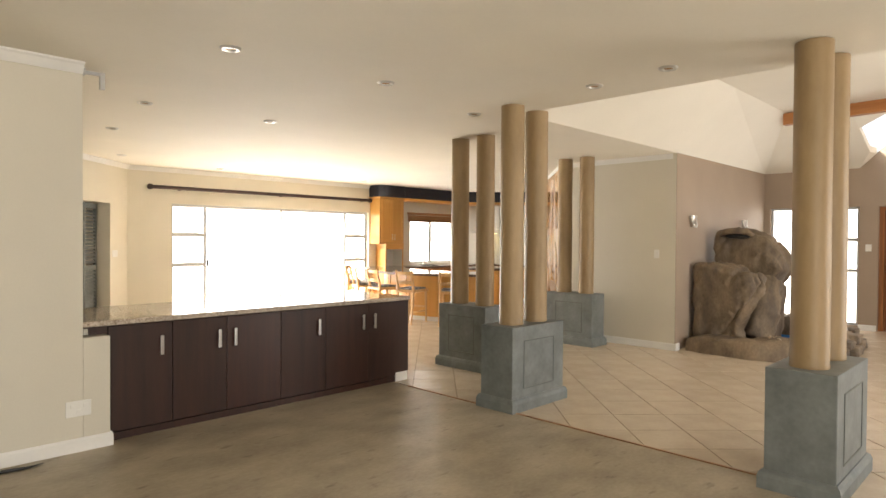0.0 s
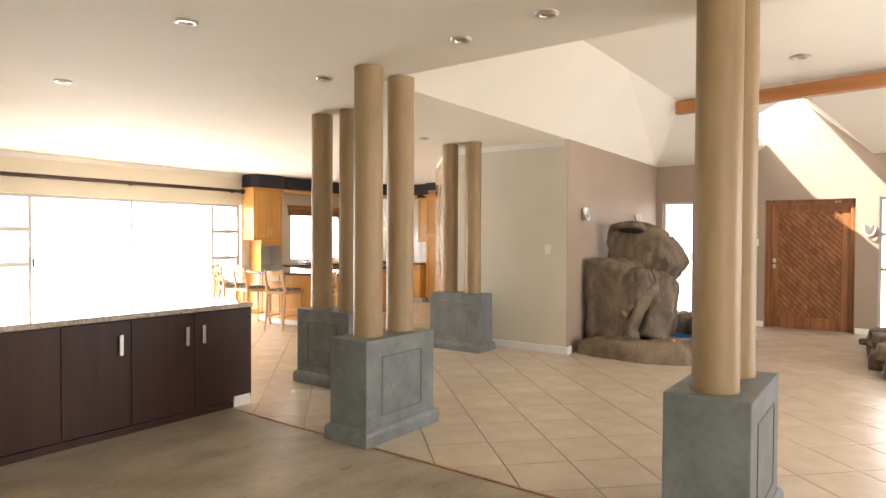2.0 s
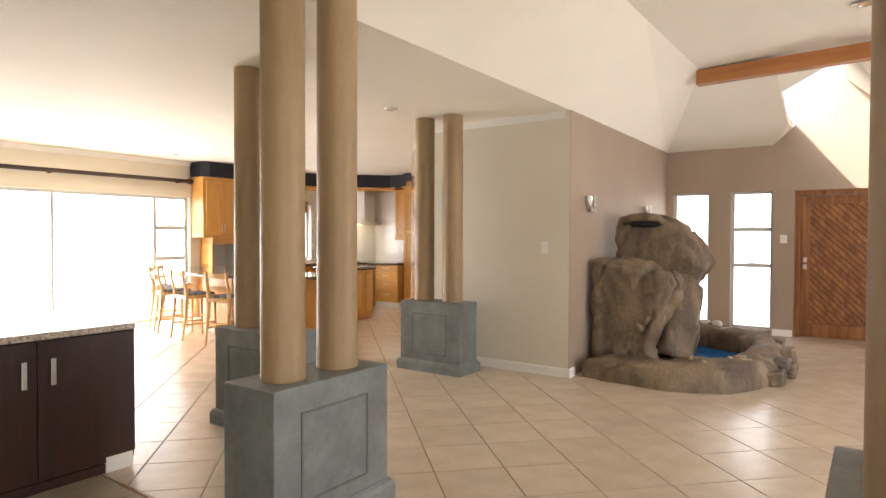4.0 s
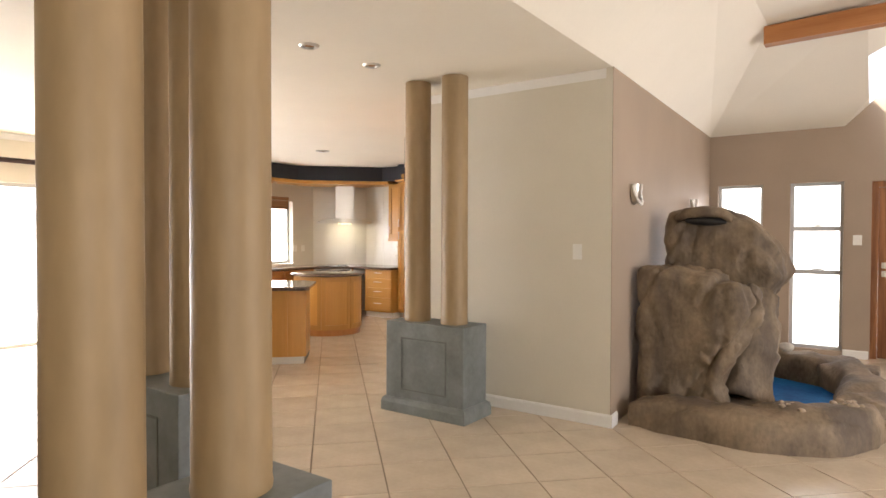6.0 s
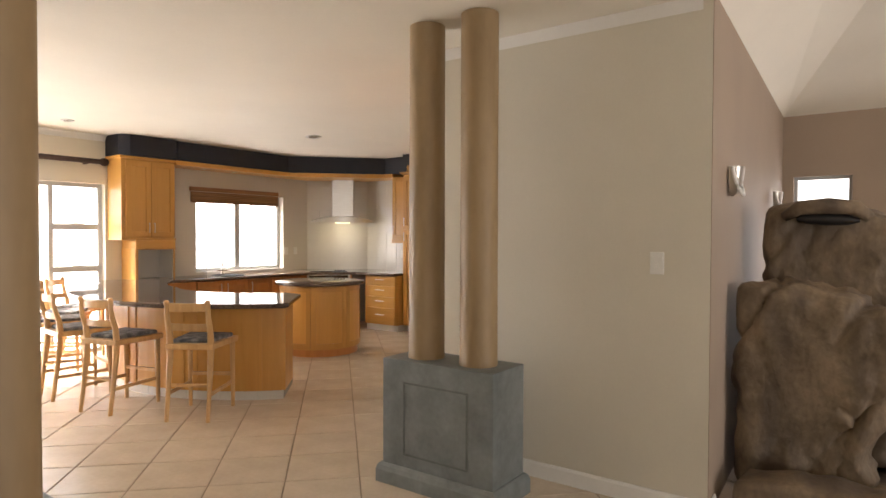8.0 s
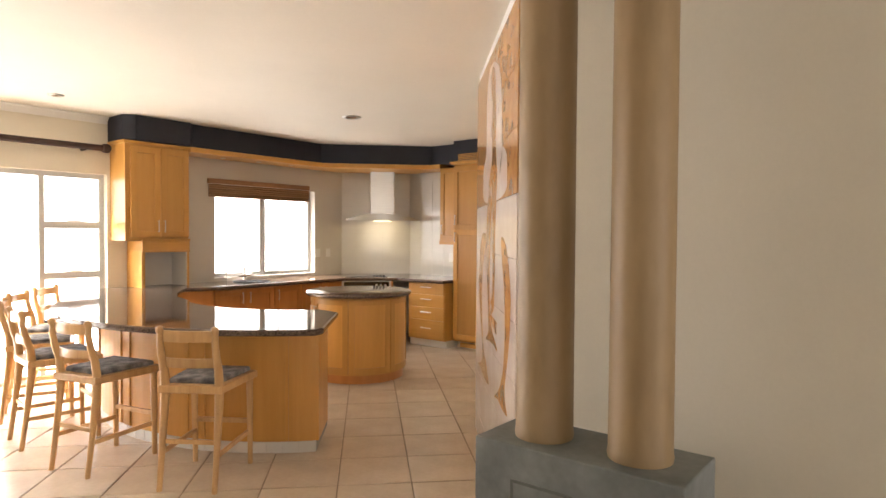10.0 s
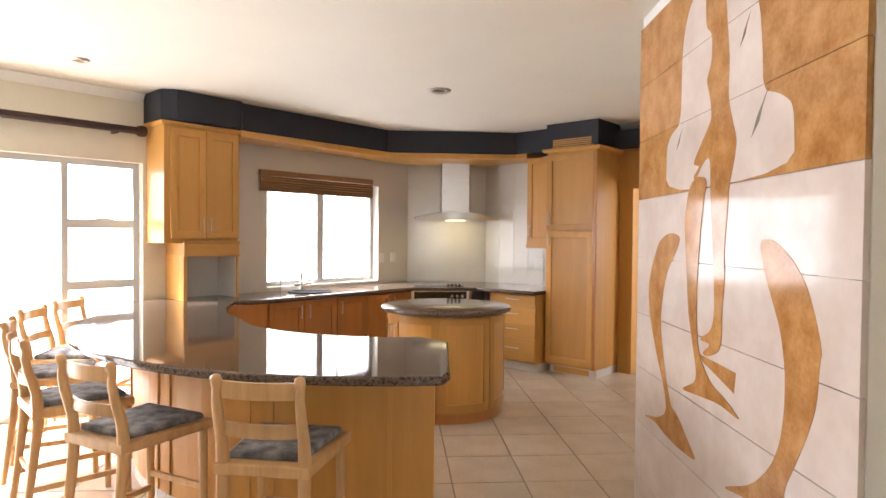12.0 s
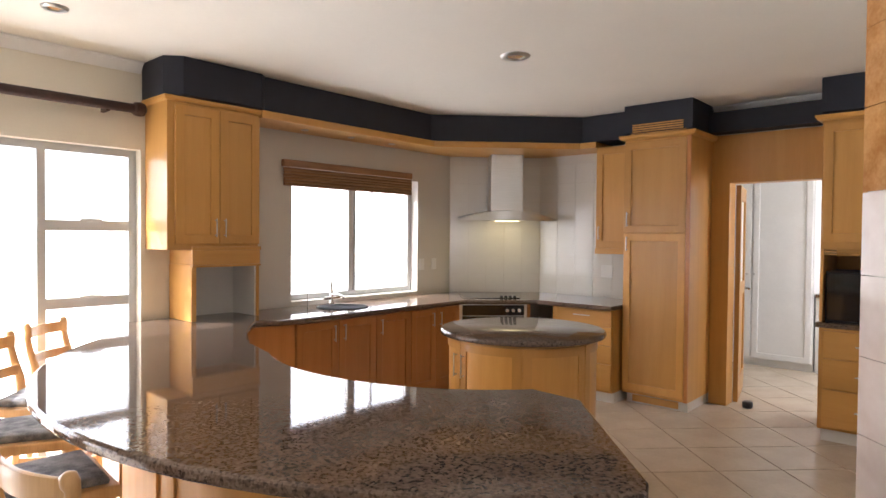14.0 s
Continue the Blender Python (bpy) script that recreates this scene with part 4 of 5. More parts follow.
for i in range(2):
    d = panel_door(root, 0.02 + i * 0.64, 0.64 + i * 0.64, -0.001, 0.1, 2.28, M_WHITE)
    smooth(part("knob", tube(bmesh.new(), [(0.6 + i * 0.08, -0.02, 1.1), (0.6 + i * 0.08, -0.045, 1.1)], 0.014, 10), M_STEEL, d, "small steel knob"))
PB = rotated(14.6, 7.28, -90)
root = thing("pantry_counter", PB, "low white pantry cupboard with a dark top", "cabinet")
part("body", boxed(0, 1.2, 0, 0.58, 0.0, 0.86), M_WHITE, root)
part("counter_top", boxed(-0.0, 1.2, -0.03, 0.58, 0.862, 0.9), M_GRANITE, root, "dark granite top")

# oven tower on the far side of the pantry doorway
OT = rotated(11.93, 6.77, -90)
root = thing("oven_tower", OT, "beech appliance cabinet with a microwave niche and drawers", "cabinet")
part("body", boxed(0, 0.64, 0.02, 0.57, 0.1, 0.86), M_BEECH, root)
part("plinth", boxed(0.02, 0.62, 0.06, 0.56, 0, 0.099), M_TILEW, root)
for z0, z1 in ((0.12, 0.40), (0.41, 0.63), (0.64, 0.84)):
    d = part("drawer", boxed(0.03, 0.62, 0.0, 0.019, z0, z1, 0.003), M_BEECHX, root)
    bar_handle(d, (z0 + z1) / 2, 0.0, 0.24, 0.40, False)
part("shelf", boxed(-0.02, 0.64, -0.02, 0.57, 0.862, 0.90, 0.006), M_GRANITE, root, "dark granite shelf")
part("upper_body", boxed(0, 0.64, 0.02, 0.57, 1.45, 2.40), M_BEECH, root)
part("side_panel", boxed(0, 0.02, 0.02, 0.57, 0.902, 1.449), M_BEECH, root)
part("niche_back", boxed(0.021, 0.64, 0.54, 0.57, 0.902, 1.449), M_BEECH, root)
panel_door(root, 0.01, 0.63, 0.019, 1.5, 2.38, M_BEECH)
for z in (1.405, 1.425, 1.443):
    part("vent_slat", boxed(0.03, 0.62, 0.0, 0.02, z, z + 0.01), M_BEECH, root)
bm = sweep(bmesh.new(), [(0.0, 0.5, 2.40), (0.0, 0.018, 2.40), (0.64, 0.018, 2.40)], [(0, 0), (-0.035, 0.012), (-0.045, 0.03), (-0.045, 0.045), (0, 0.045)])
part("cornice", bm, M_BEECHX, root)
root = thing("microwave", OT @ pose(0.03, 0.06, 0.902), "black microwave in its niche", "microwave")
part("case", boxed(0, 0.58, 0.0, 0.42, 0.0, 0.38, 0.006), M_BLACK, root)
part("door", boxed(0.01, 0.42, -0.012, -0.001, 0.015, 0.365, 0.004), M_DARKGLASS, root)

# cabinet hung between sliding door and window, over its open niche
HC = rotated(8.48, 9.97)
root = thing("hung_cabinet", HC, "two-door beech hung cabinet over an open niche", "cabinet")
part("body", boxed(0.0, 0.69, 0, 0.345, 1.41, 2.42), M_BEECH, root)
panel_door(root, 0.05, 0.368, -0.001, 1.45, 2.40, M_BEECH, 0.335, 1.50)
panel_door(root, 0.372, 0.69, -0.001, 1.45, 2.40, M_BEECH, 0.405, 1.50)
part("drawer_strip", boxed(0.17, 0.70, -0.015, 0.34, 1.30, 1.405, 0.004), M_BEECHX, root)
part("lower_strip", boxed(0.165, 0.705, -0.022, 0.0, 1.405, 1.43, 0.004), M_BEECHX, root)
part("strip_bead", boxed(0.168, 0.702, -0.02, 0.02, 1.285, 1.299), M_BEECHX, root)
part("side_panel", boxed(0.17, 0.19, 0.02, 0.345, 0.902, 1.30), M_BEECH, root)
part("front_post", boxed(0.17, 0.205, 0.0, 0.02, 0.902, 1.30), M_BEECH, root)
part("niche_lining", boxed(0.192, 0.678, 0.325, 0.343, 0.902, 1.298), M_TILEW, root, "white niche lining")
part("niche_lining", boxed(0.668, 0.678, 0.012, 0.323, 0.902, 1.298), M_TILEW, root, "white niche lining")
part("side_panel", boxed(0.68, 0.70, 0.0, 0.345, 0.902, 1.30), M_BEECH, root)
bm = sweep(bmesh.new(), [(0.0, 0.34, 2.42), (0.0, -0.0, 2.42), (0.69, -0.0, 2.42), (0.69, 0.2, 2.42)], [(0, 0), (-0.02, 0.006), (-0.03, 0.02), (-0.03, 0.035), (0, 0.035)])
part("cornice", bm, M_BEECHX, root)

# navy bulkhead with its timber light pelmet
bm = prism(bmesh.new(), [(8.46, NW), (8.46, 9.99), (8.56, 9.90), (9.16, 9.90), (9.22, 9.96), (11.08, 9.96), (12.15, 8.89), (12.15, 8.345), (11.94, 8.345), (11.94, 7.73), (RW, 7.73), (RW, 9.6), (11.78, NW)], 2.462, C - 0.003, 0.0)
solid("bulkhead", bm, M_BAND, KITCHEN, "dark navy painted bulkhead band over the cabinets", "bulkhead", "structure")
solid("bulkhead_doorway", boxed(12.32, RW, 6.775, 7.728, 2.462, 2.64), M_BAND, KITCHEN, "dark navy painted band over the pantry doorway", "bulkhead", "structure")
solid("bulkhead_tower", boxed(11.90, RW, 6.125, 6.773, 2.462, C - 0.003), M_BAND, KITCHEN, "dark navy painted band over the oven tower", "bulkhead", "structure")
bm = prism(bmesh.new(), [(9.18, NW), (9.18, 9.93), (11.10, 9.93), (12.13, 8.90), (12.13, 8.73), (RW, 8.73), (RW, 9.6), (11.78, NW)], 2.40, 2.459, 0.006)
pel = thing("light_pelmet", KITCHEN, "beech pelmet with small spotlights under the navy band", "pelmet")
part("board", bm, M_BEECHX, pel)
for s in (9.7, 10.2, 10.7):
    smooth(part("spotlight", lathe(bmesh.new(), [(0.03, 2.392), (0.032, 2.396), (0.03, 2.3995)], 16, s, 10.12), M_STEEL, pel))

# blind over the window
root = thing("roller_blind", rotated(9.60, NW - 0.05), "rolled-up brown timber slat blind", "blind")
part("headrail", boxed(0, 1.54, 0.0, 0.045, 2.10, 2.16, 0.006), M_BLIND, root)
for i in range(6):
    smooth(part("slat", tube(bmesh.new(), [(0.01, 0.012 + 0.004 * (i % 2), 1.95 + 0.026 * i), (1.53, 0.012 + 0.004 * (i % 2), 1.95 + 0.026 * i)], 0.014, 8), M_BLIND, root))

# hood
HD = rotated(11.78, NW, -45) @ pose(0.60, -0.002, 0)
root = thing("cooker_hood", HD, "steel chimney cooker hood with a curved canopy", "cooker hood")
part("chimney", boxed(-0.175, 0.175, -0.26, 0, 1.79, 2.455, 0.004), M_STEEL, root)
bm = bmesh.new()
sec = [(-0.52 + 1.04 * i / 16, 0.085 * (1 - ((i - 8) / 8) ** 2)) for i in range(17)]
for (x0, u0), (x1, u1) in zip(sec, sec[1:]):
    v = [bm.verts.new(p) for p in ((x0, 0, 1.73 + u0), (x1, 0, 1.73 + u1), (x1, -0.48 + 0.5 * abs(x1) ** 2, 1.705 + u1), (x0, -0.48 + 0.5 * abs(x0) ** 2, 1.705 + u0),
                                   (x0, 0, 1.70), (x1, 0, 1.70), (x1, -0.48 + 0.5 * abs(x1) ** 2, 1.69), (x0, -0.48 + 0.5 * abs(x0) ** 2, 1.69))]
    for f in ((0, 1, 2, 3), (7, 6, 5, 4), (3, 2, 6, 7), (1, 0, 4, 5)):
        bm.faces.new([v[i] for i in f])
bmesh.ops.remove_doubles(bm, verts=bm.verts, dist=0.0005)
smooth(part("canopy", bm, M_STEEL, root))
part("hood_light", boxed(-0.12, 0.12, -0.3, -0.22, 1.683, 1.688), glow("hood_lamp", (1.0, 0.80, 0.38), 3.0), root, "small warm hood lamp")
lamp = new("hood_lamp", bpy.data.lights.new("hood_lamp", 'AREA'))
lamp.data.shape, lamp.data.size, lamp.data.size_y, lamp.data.energy, lamp.data.color = 'RECTANGLE', 0.6, 0.25, 0.5, (1.0, 0.82, 0.40)
lamp.matrix_world = HD @ look((0, -0.26, 1.68), (0, -0.2, 0.9))

# hob, sink and taps, cable and sockets
root = thing("hob", OV @ pose(0.07, 0.10, 0.90), "black ceramic hob with a row of knobs", "hob")
part("plate", boxed(0, 0.58, 0, 0.46, 0.0, 0.008, 0.002), M_DARKGLASS, root)
for i in range(4):
    smooth(part("knob", lathe(bmesh.new(), [(0.016, 0.008), (0.016, 0.02), (0.012, 0.024)], 12, 0.40 + 0.045 * i, 0.06), M_BLACK, root))
SK = rotated(10.0, 9.98)
root = thing("sink", SK @ pose(0, 0, 0.90), "round inset black sink", "sink")
smooth(part("bowl", lathe(bmesh.new(), [(0.05, 0.002), (0.19, 0.003), (0.20, 0.008), (0.215, 0.008), (0.225, 0.001)], 32), M_SINK, root))
root = thing("mixer_tap", SK @ pose(0.05, 0.22, 0.90), "chrome kitchen mixer tap", "tap")
smooth(part("stem", lathe(bmesh.new(), [(0.028, 0.0), (0.024, 0.02), (0.016, 0.03), (0.015, 0.16), (0.008, 0.19), (0.005, 0.22)], 16), M_CHROME, root))
smooth(part("spout", tube(bmesh.new(), [(0, 0, 0.09), (0, -0.06, 0.10), (0, -0.15, 0.085), (0, -0.17, 0.07)], 0.011, 10), M_CHROME, root))
smooth(part("crosspiece", tube(bmesh.new(), [(-0.09, 0, 0.06), (0.09, 0, 0.06)], 0.013, 10), M_CHROME, root))
root = thing("filter_tap", SK @ pose(-0.22, 0.2, 0.90), "thin curved water filter tap", "tap")
smooth(part("spout", tube(bmesh.new(), [(0, 0, 0), (0, 0, 0.12), (0.015, -0.02, 0.17), (0.05, -0.06, 0.19), (0.08, -0.09, 0.17), (0.085, -0.095, 0.14)], 0.006, 8), M_STEEL, root))


def plate(m, w, h, label, holes=True, category="socket"):
    root = thing("wall_plate", m, label, category, "wall plates")
    part("plate", boxed(-w / 2, w / 2, -0.008, 0, -h / 2, h / 2, 0.003), M_PLASTIC, root)
    for x, z in ((-0.25, 0.2), (0.25, 0.2), (0.0, -0.15)) if holes else ((0, 0),):
        part("switch", boxed(x * w - 0.012, x * w + 0.012, -0.012, -0.008, z * h - 0.012, z * h + 0.012, 0.002), M_PLASTIC if holes else M_WHITE, root)


plate(rotated(11.33, NW) @ pose(0, 0, 1.22), 0.08, 0.12, "white double wall socket over the worktop")
plate(rotated(11.52, NW) @ pose(0, 0, 1.22), 0.08, 0.12, "white double wall socket over the worktop")
plate(rotated(RW, 8.78, -90) @ pose(0, 0, 1.17), 0.13, 0.13, "white wall socket beside the hob")
plate(rotated(8.76, NW - 0.024) @ pose(0, 0, 1.06), 0.08, 0.12, "white wall socket in the cabinet niche")
plate(rotated(8.12, 3.47, -90) @ pose(0, 0, 1.33), 0.075, 0.12, "white light switch plate on the grey wall", category="switch")
plate(rotated(EW, 1.755, -90) @ pose(0, 0, 1.42), 0.09, 0.12, "white light switch plate beside the entrance door", category="switch")
plate(rotated(1.135, 4.36) @ pose(0, 0, 0.307), 0.16, 0.11, "white double wall socket low on the wall")
plate(KITCHEN @ pose(3.36 - 0.28, NW - 0.28, 1.25, 0, 0, 45), 0.16, 0.11, "white light switch plate on the cream wall", category="switch")
smooth(solid("round_box", lathe(bmesh.new(), [(0.028, 0), (0.028, 0.035), (0.02, 0.042)], 16), M_BLACK, rotated(8.75, 10.2) @ pose(0, 0, 0.90), "small dark plug adaptor on the worktop", "adaptor"))

# island
ISL = (0.90, 12.98)
root = thing("kitchen_island", IDENT @ pose(*ISL, 0), "round beech kitchen island with a cherry plinth", "kitchen island")
smooth(part("body", lathe(bmesh.new(), [(0.49, 0.09), (0.49, 0.858)], 64), M_BEECH, root))
smooth(part("plinth", lathe(bmesh.new(), [(0.475, 0.0), (0.475, 0.089)], 64), M_CHERRY, root, "dark cherry plinth"))


def curved(bm, r0, r1, a0, a1, z0, z1, k=10):
    """A curved bar between two radii and two angles."""
    rings = []
    for i in range(k + 1):
        a = radians(a0 + (a1 - a0) * i / k)
        rings.append([bm.verts.new((r * math.cos(a), r * math.sin(a), z)) for r, z in ((r0, z0), (r1, z0), (r1, z1), (r0, z1))])
    for p, q in zip(rings, rings[1:]):
        for i in range(4):
            bm.faces.new((p[i], q[i], q[(i + 1) % 4], p[(i + 1) % 4]))
    bm.faces.new(rings[0])
    bm.faces.new(rings[-1][::-1])
    return bm


for i, a0 in enumerate((-200, -149, -98, -47, 4, 55, 106)):
    a1 = a0 + 50.2
    bm = curved(bmesh.new(), 0.489, 0.504, a0, a0 + 6.5, 0.105, 0.845, 3)
    curved(bm, 0.489, 0.504, a1 - 6.5, a1, 0.105, 0.845, 3)
    curved(bm, 0.489, 0.504, a0 + 6.5, a1 - 6.5, 0.79, 0.845)
    curved(bm, 0.489, 0.504, a0 + 6.5, a1 - 6.5, 0.105, 0.165)
    door = part("door", bm, M_BEECH, root)
    part("panel", curved(bmesh.new(), 0.488, 0.496, a0 + 6.5, a1 - 6.5, 0.165, 0.79), M_BEECH, door)
    if i < 2:
        a = (a1 - 4) if i == 0 else (a0 + 4)
        bm = tube(bmesh.new(), [(0, -0.038, 0.62), (0, -0.038, 0.77)], 0.005, 8)
        for z in (0.632, 0.758):
            tube(bm, [(0, -0.038, z), (0, -0.012, z)], 0.004, 8)
        h = part("handle", bm, M_STEEL, door, "slim steel bar handle")
        smooth(h)
        h.matrix_local = pose(0.49 * math.cos(radians(a)), 0.49 * math.sin(radians(a)), 0, 0, 0, a + 90)
smooth(solid("island_top", lathe(bmesh.new(), [(0.53, 0.859), (0.555, 0.866), (0.56, 0.88), (0.555, 0.894), (0.545, 0.90)], 72), M_GRANITE, IDENT @ pose(*ISL, 0), "round polished dark granite island top", "worktop"))

# ---- bar chairs ----


def bar_chair(m):
    root = thing("bar_chair", m, "pale beech bar chair with a blue-grey patterned cushion", "chair", "chairs round the breakfast bar")
    for x in (-0.165, 0.165):
        path = [(x, -0.262, 0.0), (x, -0.228, 0.25), (x, -0.20, 0.50), (x, -0.195, 0.60), (x, -0.205, 0.70), (x, -0.236, 0.80), (x, -0.25, 0.87), (x, -0.246, 0.915), (x, -0.252, 0.935), (x, -0.258, 0.955), (x, -0.26, 0.963)]
        bm = tube(bmesh.new(), path, [0.016, 0.019, 0.025, 0.027, 0.024, 0.021, 0.019, 0.018, 0.023, 0.02, 0.008], 10)
        smooth(part("back_post", bm, M_CHAIR, root), 60)
        bm = tube(bmesh.new(), [(x * 1.12, 0.215, 0.0), (x * 1.12, 0.205, 0.60)], [0.016, 0.023], 8)
        smooth(part("leg", bm, M_CHAIR, root), 60)
        part("side_stretcher", box(bmesh.new(), x * 1.06 - 0.009, x * 1.06 + 0.009, -0.22, 0.20, 0.20, 0.228, 0.003), M_CHAIR, root)
    part("front_stretcher", boxed(-0.185, 0.185, 0.198, 0.218, 0.27, 0.30, 0.003), M_CHAIR, root)
    part("back_stretcher", boxed(-0.17, 0.17, -0.226, -0.208, 0.27, 0.295, 0.003), M_CHAIR, root)
    bm = prism(bmesh.new(), [(-0.19, -0.225), (0.19, -0.225), (0.225, 0.235), (-0.225, 0.235)], 0.565, 0.612, 0.008)
    part("seat_frame", bm, M_CHAIR, root)
    bm = prism(bmesh.new(), [(-0.155, -0.17), (0.155, -0.17), (0.19, 0.205), (-0.19, 0.205)], 0.605, 0.645, 0.018, 3)
    smooth(part("cushion", bm, M_FABRIC, root, "blue-grey patterned cushion"))
    for z, h in ((0.905, 0.066), (0.745, 0.055)):
        y0 = -0.236 if z > 0.8 else -0.207
        pts = [(-0.16 + 0.32 * i / 8, y0 - 0.03 * math.sin(math.pi * i / 8)) for i in range(9)]
        bm = bmesh.new()
        prism(bm, [(x, y - 0.009) for x, y in pts] + [(x, y + 0.009) for x, y in reversed(pts)], z - h / 2, z + h / 2, 0.004)
        smooth(part("back_rail", bm, M_CHAIR, root))
    return root


first = bar_chair(IDENT @ pose(0.13, 10.255, 0, 0, 0, -9))
for x, y, a in ((-0.60, 10.55, -28), (-1.17, 11.05, -48), (-1.60, 11.63, -64), (-1.84, 12.20, -84), (-1.93, 12.76, -95)):
    copy_thing(first, IDENT @ pose(x, y, 0, 0, 0, a))

# ---- mural of cut stone ----
ML = math.hypot(MUR1[0] - MUR0[0], MUR1[1] - MUR0[1])
MU = HOUSE @ pose(MUR0[0], MUR0[1], 0, 0, 0, math.degrees(math.atan2(MUR1[1] - MUR0[1], MUR1[0] - MUR0[0]))) @ pose(0.0, 0.0, 0)
root = thing("stone_mural", MU, "polished cream marble mural with amber stone figures", "mural")
rows = [0.0, 0.17, 0.475, 0.777, 1.075, 1.385, 1.70, 2.02, 2.32, 2.645]
for z0, z1 in zip(rows, rows[1:]):
    part("slab", boxed(0.01, ML, 0.0, 0.018, z0 + 0.0015, z1 - 0.0015), M_AMBER if z0 > 1.69 else M_CREAMSTONE, root)


def smooth_outline(pts, rounds=2):
    """A closed outline with its corners cut a little, again and again."""
    q = [Vector(p) for p in pts]
    for r in range(rounds):
        q = [a.lerp(b, t) for a, b in zip(q, q[1:] + q[:1]) for t in (0.2, 0.8)]
    return q


def inlay(pts, proud, material, label, sub=5, name="inlay"):
    """Cut stone let into the mural; u from the near edge, as the wall runs, z up."""
    q = smooth_outline(pts) if sub > 1 else [Vector(p) for p in pts]
    bm = bmesh.new()
    a = [bm.verts.new((p.x, 0.012, p.y)) for p in q]
    b = [bm.verts.new((p.x, 0.018 + proud, p.y)) for p in q]
    bm.faces.new(a)
    bm.faces.new(b[::-1])
    for i in range(len(q)):
        bm.faces.new((a[i], a[(i + 1) % len(q)], b[(i + 1) % len(q)], b[i]))
    bm.normal_update()
    bmesh.ops.triangulate(bm, faces=[f for f in bm.faces if len(f.verts) > 4])
    part(name, bm, material, root, label)


inlay([(0.33, 1.705), (0.34, 1.89), (0.36, 1.93), (0.43, 1.97), (0.53, 2.00), (0.54, 2.15), (0.56, 2.29), (0.61, 2.40), (0.69, 2.49), (0.88, 2.56), (1.06, 2.58), (1.19, 2.52), (1.26, 2.36), (1.26, 2.02), (1.38, 1.99), (1.44, 1.93), (1.44, 1.705)], 0.0012, M_CREAMSTONE, "stepped arch of cream marble", 2)
inlay([(0.91, 2.54), (0.83, 2.48), (0.80, 2.29), (0.78, 2.17), (0.79, 2.04), (0.75, 1.94), (0.71, 1.86), (0.73, 1.78), (0.77, 1.69), (0.78, 1.57), (0.80, 1.45), (0.79, 1.33), (0.81, 1.21), (0.81, 1.05), (0.94, 1.00), (0.99, 1.01), (0.90, 1.06), (1.03, 1.06), (0.91, 1.11), (0.88, 1.17), (0.88, 1.25), (0.90, 1.45), (0.93, 1.64), (0.94, 1.83), (1.01, 1.81), (1.09, 1.74), (1.11, 1.76), (1.04, 1.80), (1.11, 1.81), (1.09, 1.84), (1.00, 1.92), (0.93, 1.98), (0.95, 2.07), (0.99, 2.15), (0.94, 2.21), (0.94, 2.33), (1.00, 2.37), (1.01, 2.52), (0.97, 2.55)], 0.0024, M_AMBER, "long amber stone figure", 3)
inlay([(1.07, 1.76), (0.96, 1.74), (1.00, 1.64), (1.03, 1.48), (1.05, 1.31), (1.05, 1.15), (1.03, 1.02), (0.98, 0.96), (0.90, 0.90), (0.76, 0.87), (0.63, 0.82), (0.82, 0.84), (1.02, 0.82), (1.22, 0.80), (1.05, 0.87), (1.04, 0.92), (1.09, 1.04), (1.14, 1.17), (1.17, 1.38), (1.20, 1.57), (1.15, 1.72)], 0.0030, M_AMBER, "curved amber stone limb", 3)
inlay([(0.54, 1.49), (0.49, 1.36), (0.44, 1.28), (0.39, 1.19), (0.36, 1.07), (0.36, 0.95), (0.38, 0.84), (0.43, 0.74), (0.56, 0.62), (0.80, 0.52), (0.60, 0.56), (0.49, 0.55), (0.35, 0.55), (0.24, 0.56), (0.33, 0.61), (0.36, 0.68), (0.29, 0.80), (0.23, 0.91), (0.19, 1.01), (0.18, 1.14), (0.17, 1.16), (0.20, 1.25), (0.25, 1.35), (0.33, 1.43), (0.44, 1.49)], 0.0012, M_AMBER, "amber stone crescent", 3)
inlay([(1.38, 1.52), (1.24, 1.50), (1.29, 1.43), (1.41, 1.33), (1.47, 1.19), (1.49, 1.06), (1.43, 0.86), (1.34, 0.69), (1.23, 0.66), (1.11, 0.58), (1.02, 0.53), (1.24, 0.52), (1.43, 0.53), (1.54, 0.55), (1.75, 0.53), (1.51, 0.58), (1.39, 0.64), (1.41, 0.73), (1.54, 0.90), (1.65, 1.08), (1.68, 1.23), (1.62, 1.36), (1.52, 1.48)], 0.0012, M_AMBER, "amber stone crescent", 3)
inlay([(1.03, 1.00), (0.69, 0.99), (0.70, 0.91), (0.83, 0.94), (0.97, 0.97)], 0.0012, M_AMBER, "amber stone wedge", 1)
for u, z, k in ((0.665, 2.25, 0.7), (0.555, 1.92, 1.0), (1.28, 1.945, 0.6)):
    inlay([(u + 0.05 * k, z - 0.07 * k), (u + 0.01 * k, z), (u - 0.06 * k, z + 0.08 * k), (u - 0.02 * k, z + 0.02 * k), (u - 0.005 * k, z - 0.02 * k)], 0.0024, M_BIRD, "small grey stone bird", 1, "bird")
# joints sawn across the cream arch
for z, u0, u1 in ((2.02, 0.53, 1.27), (2.32, 0.57, 1.27)):
    part("joint", boxed(u0, u1, 0.016, 0.0195, z - 0.0015, z + 0.0015), M_GROUT, root)

# ---- white trims ----
SK_SEC = [(0, 0), (0.014, 0), (0.014, 0.085), (0.008, 0.10), (0, 0.10)]
CO_SEC = [(0, 0), (0, -0.075), (0.01, -0.075), (0.016, -0.065), (0.045, -0.024), (0.062, -0.012), (0.062, 0)]


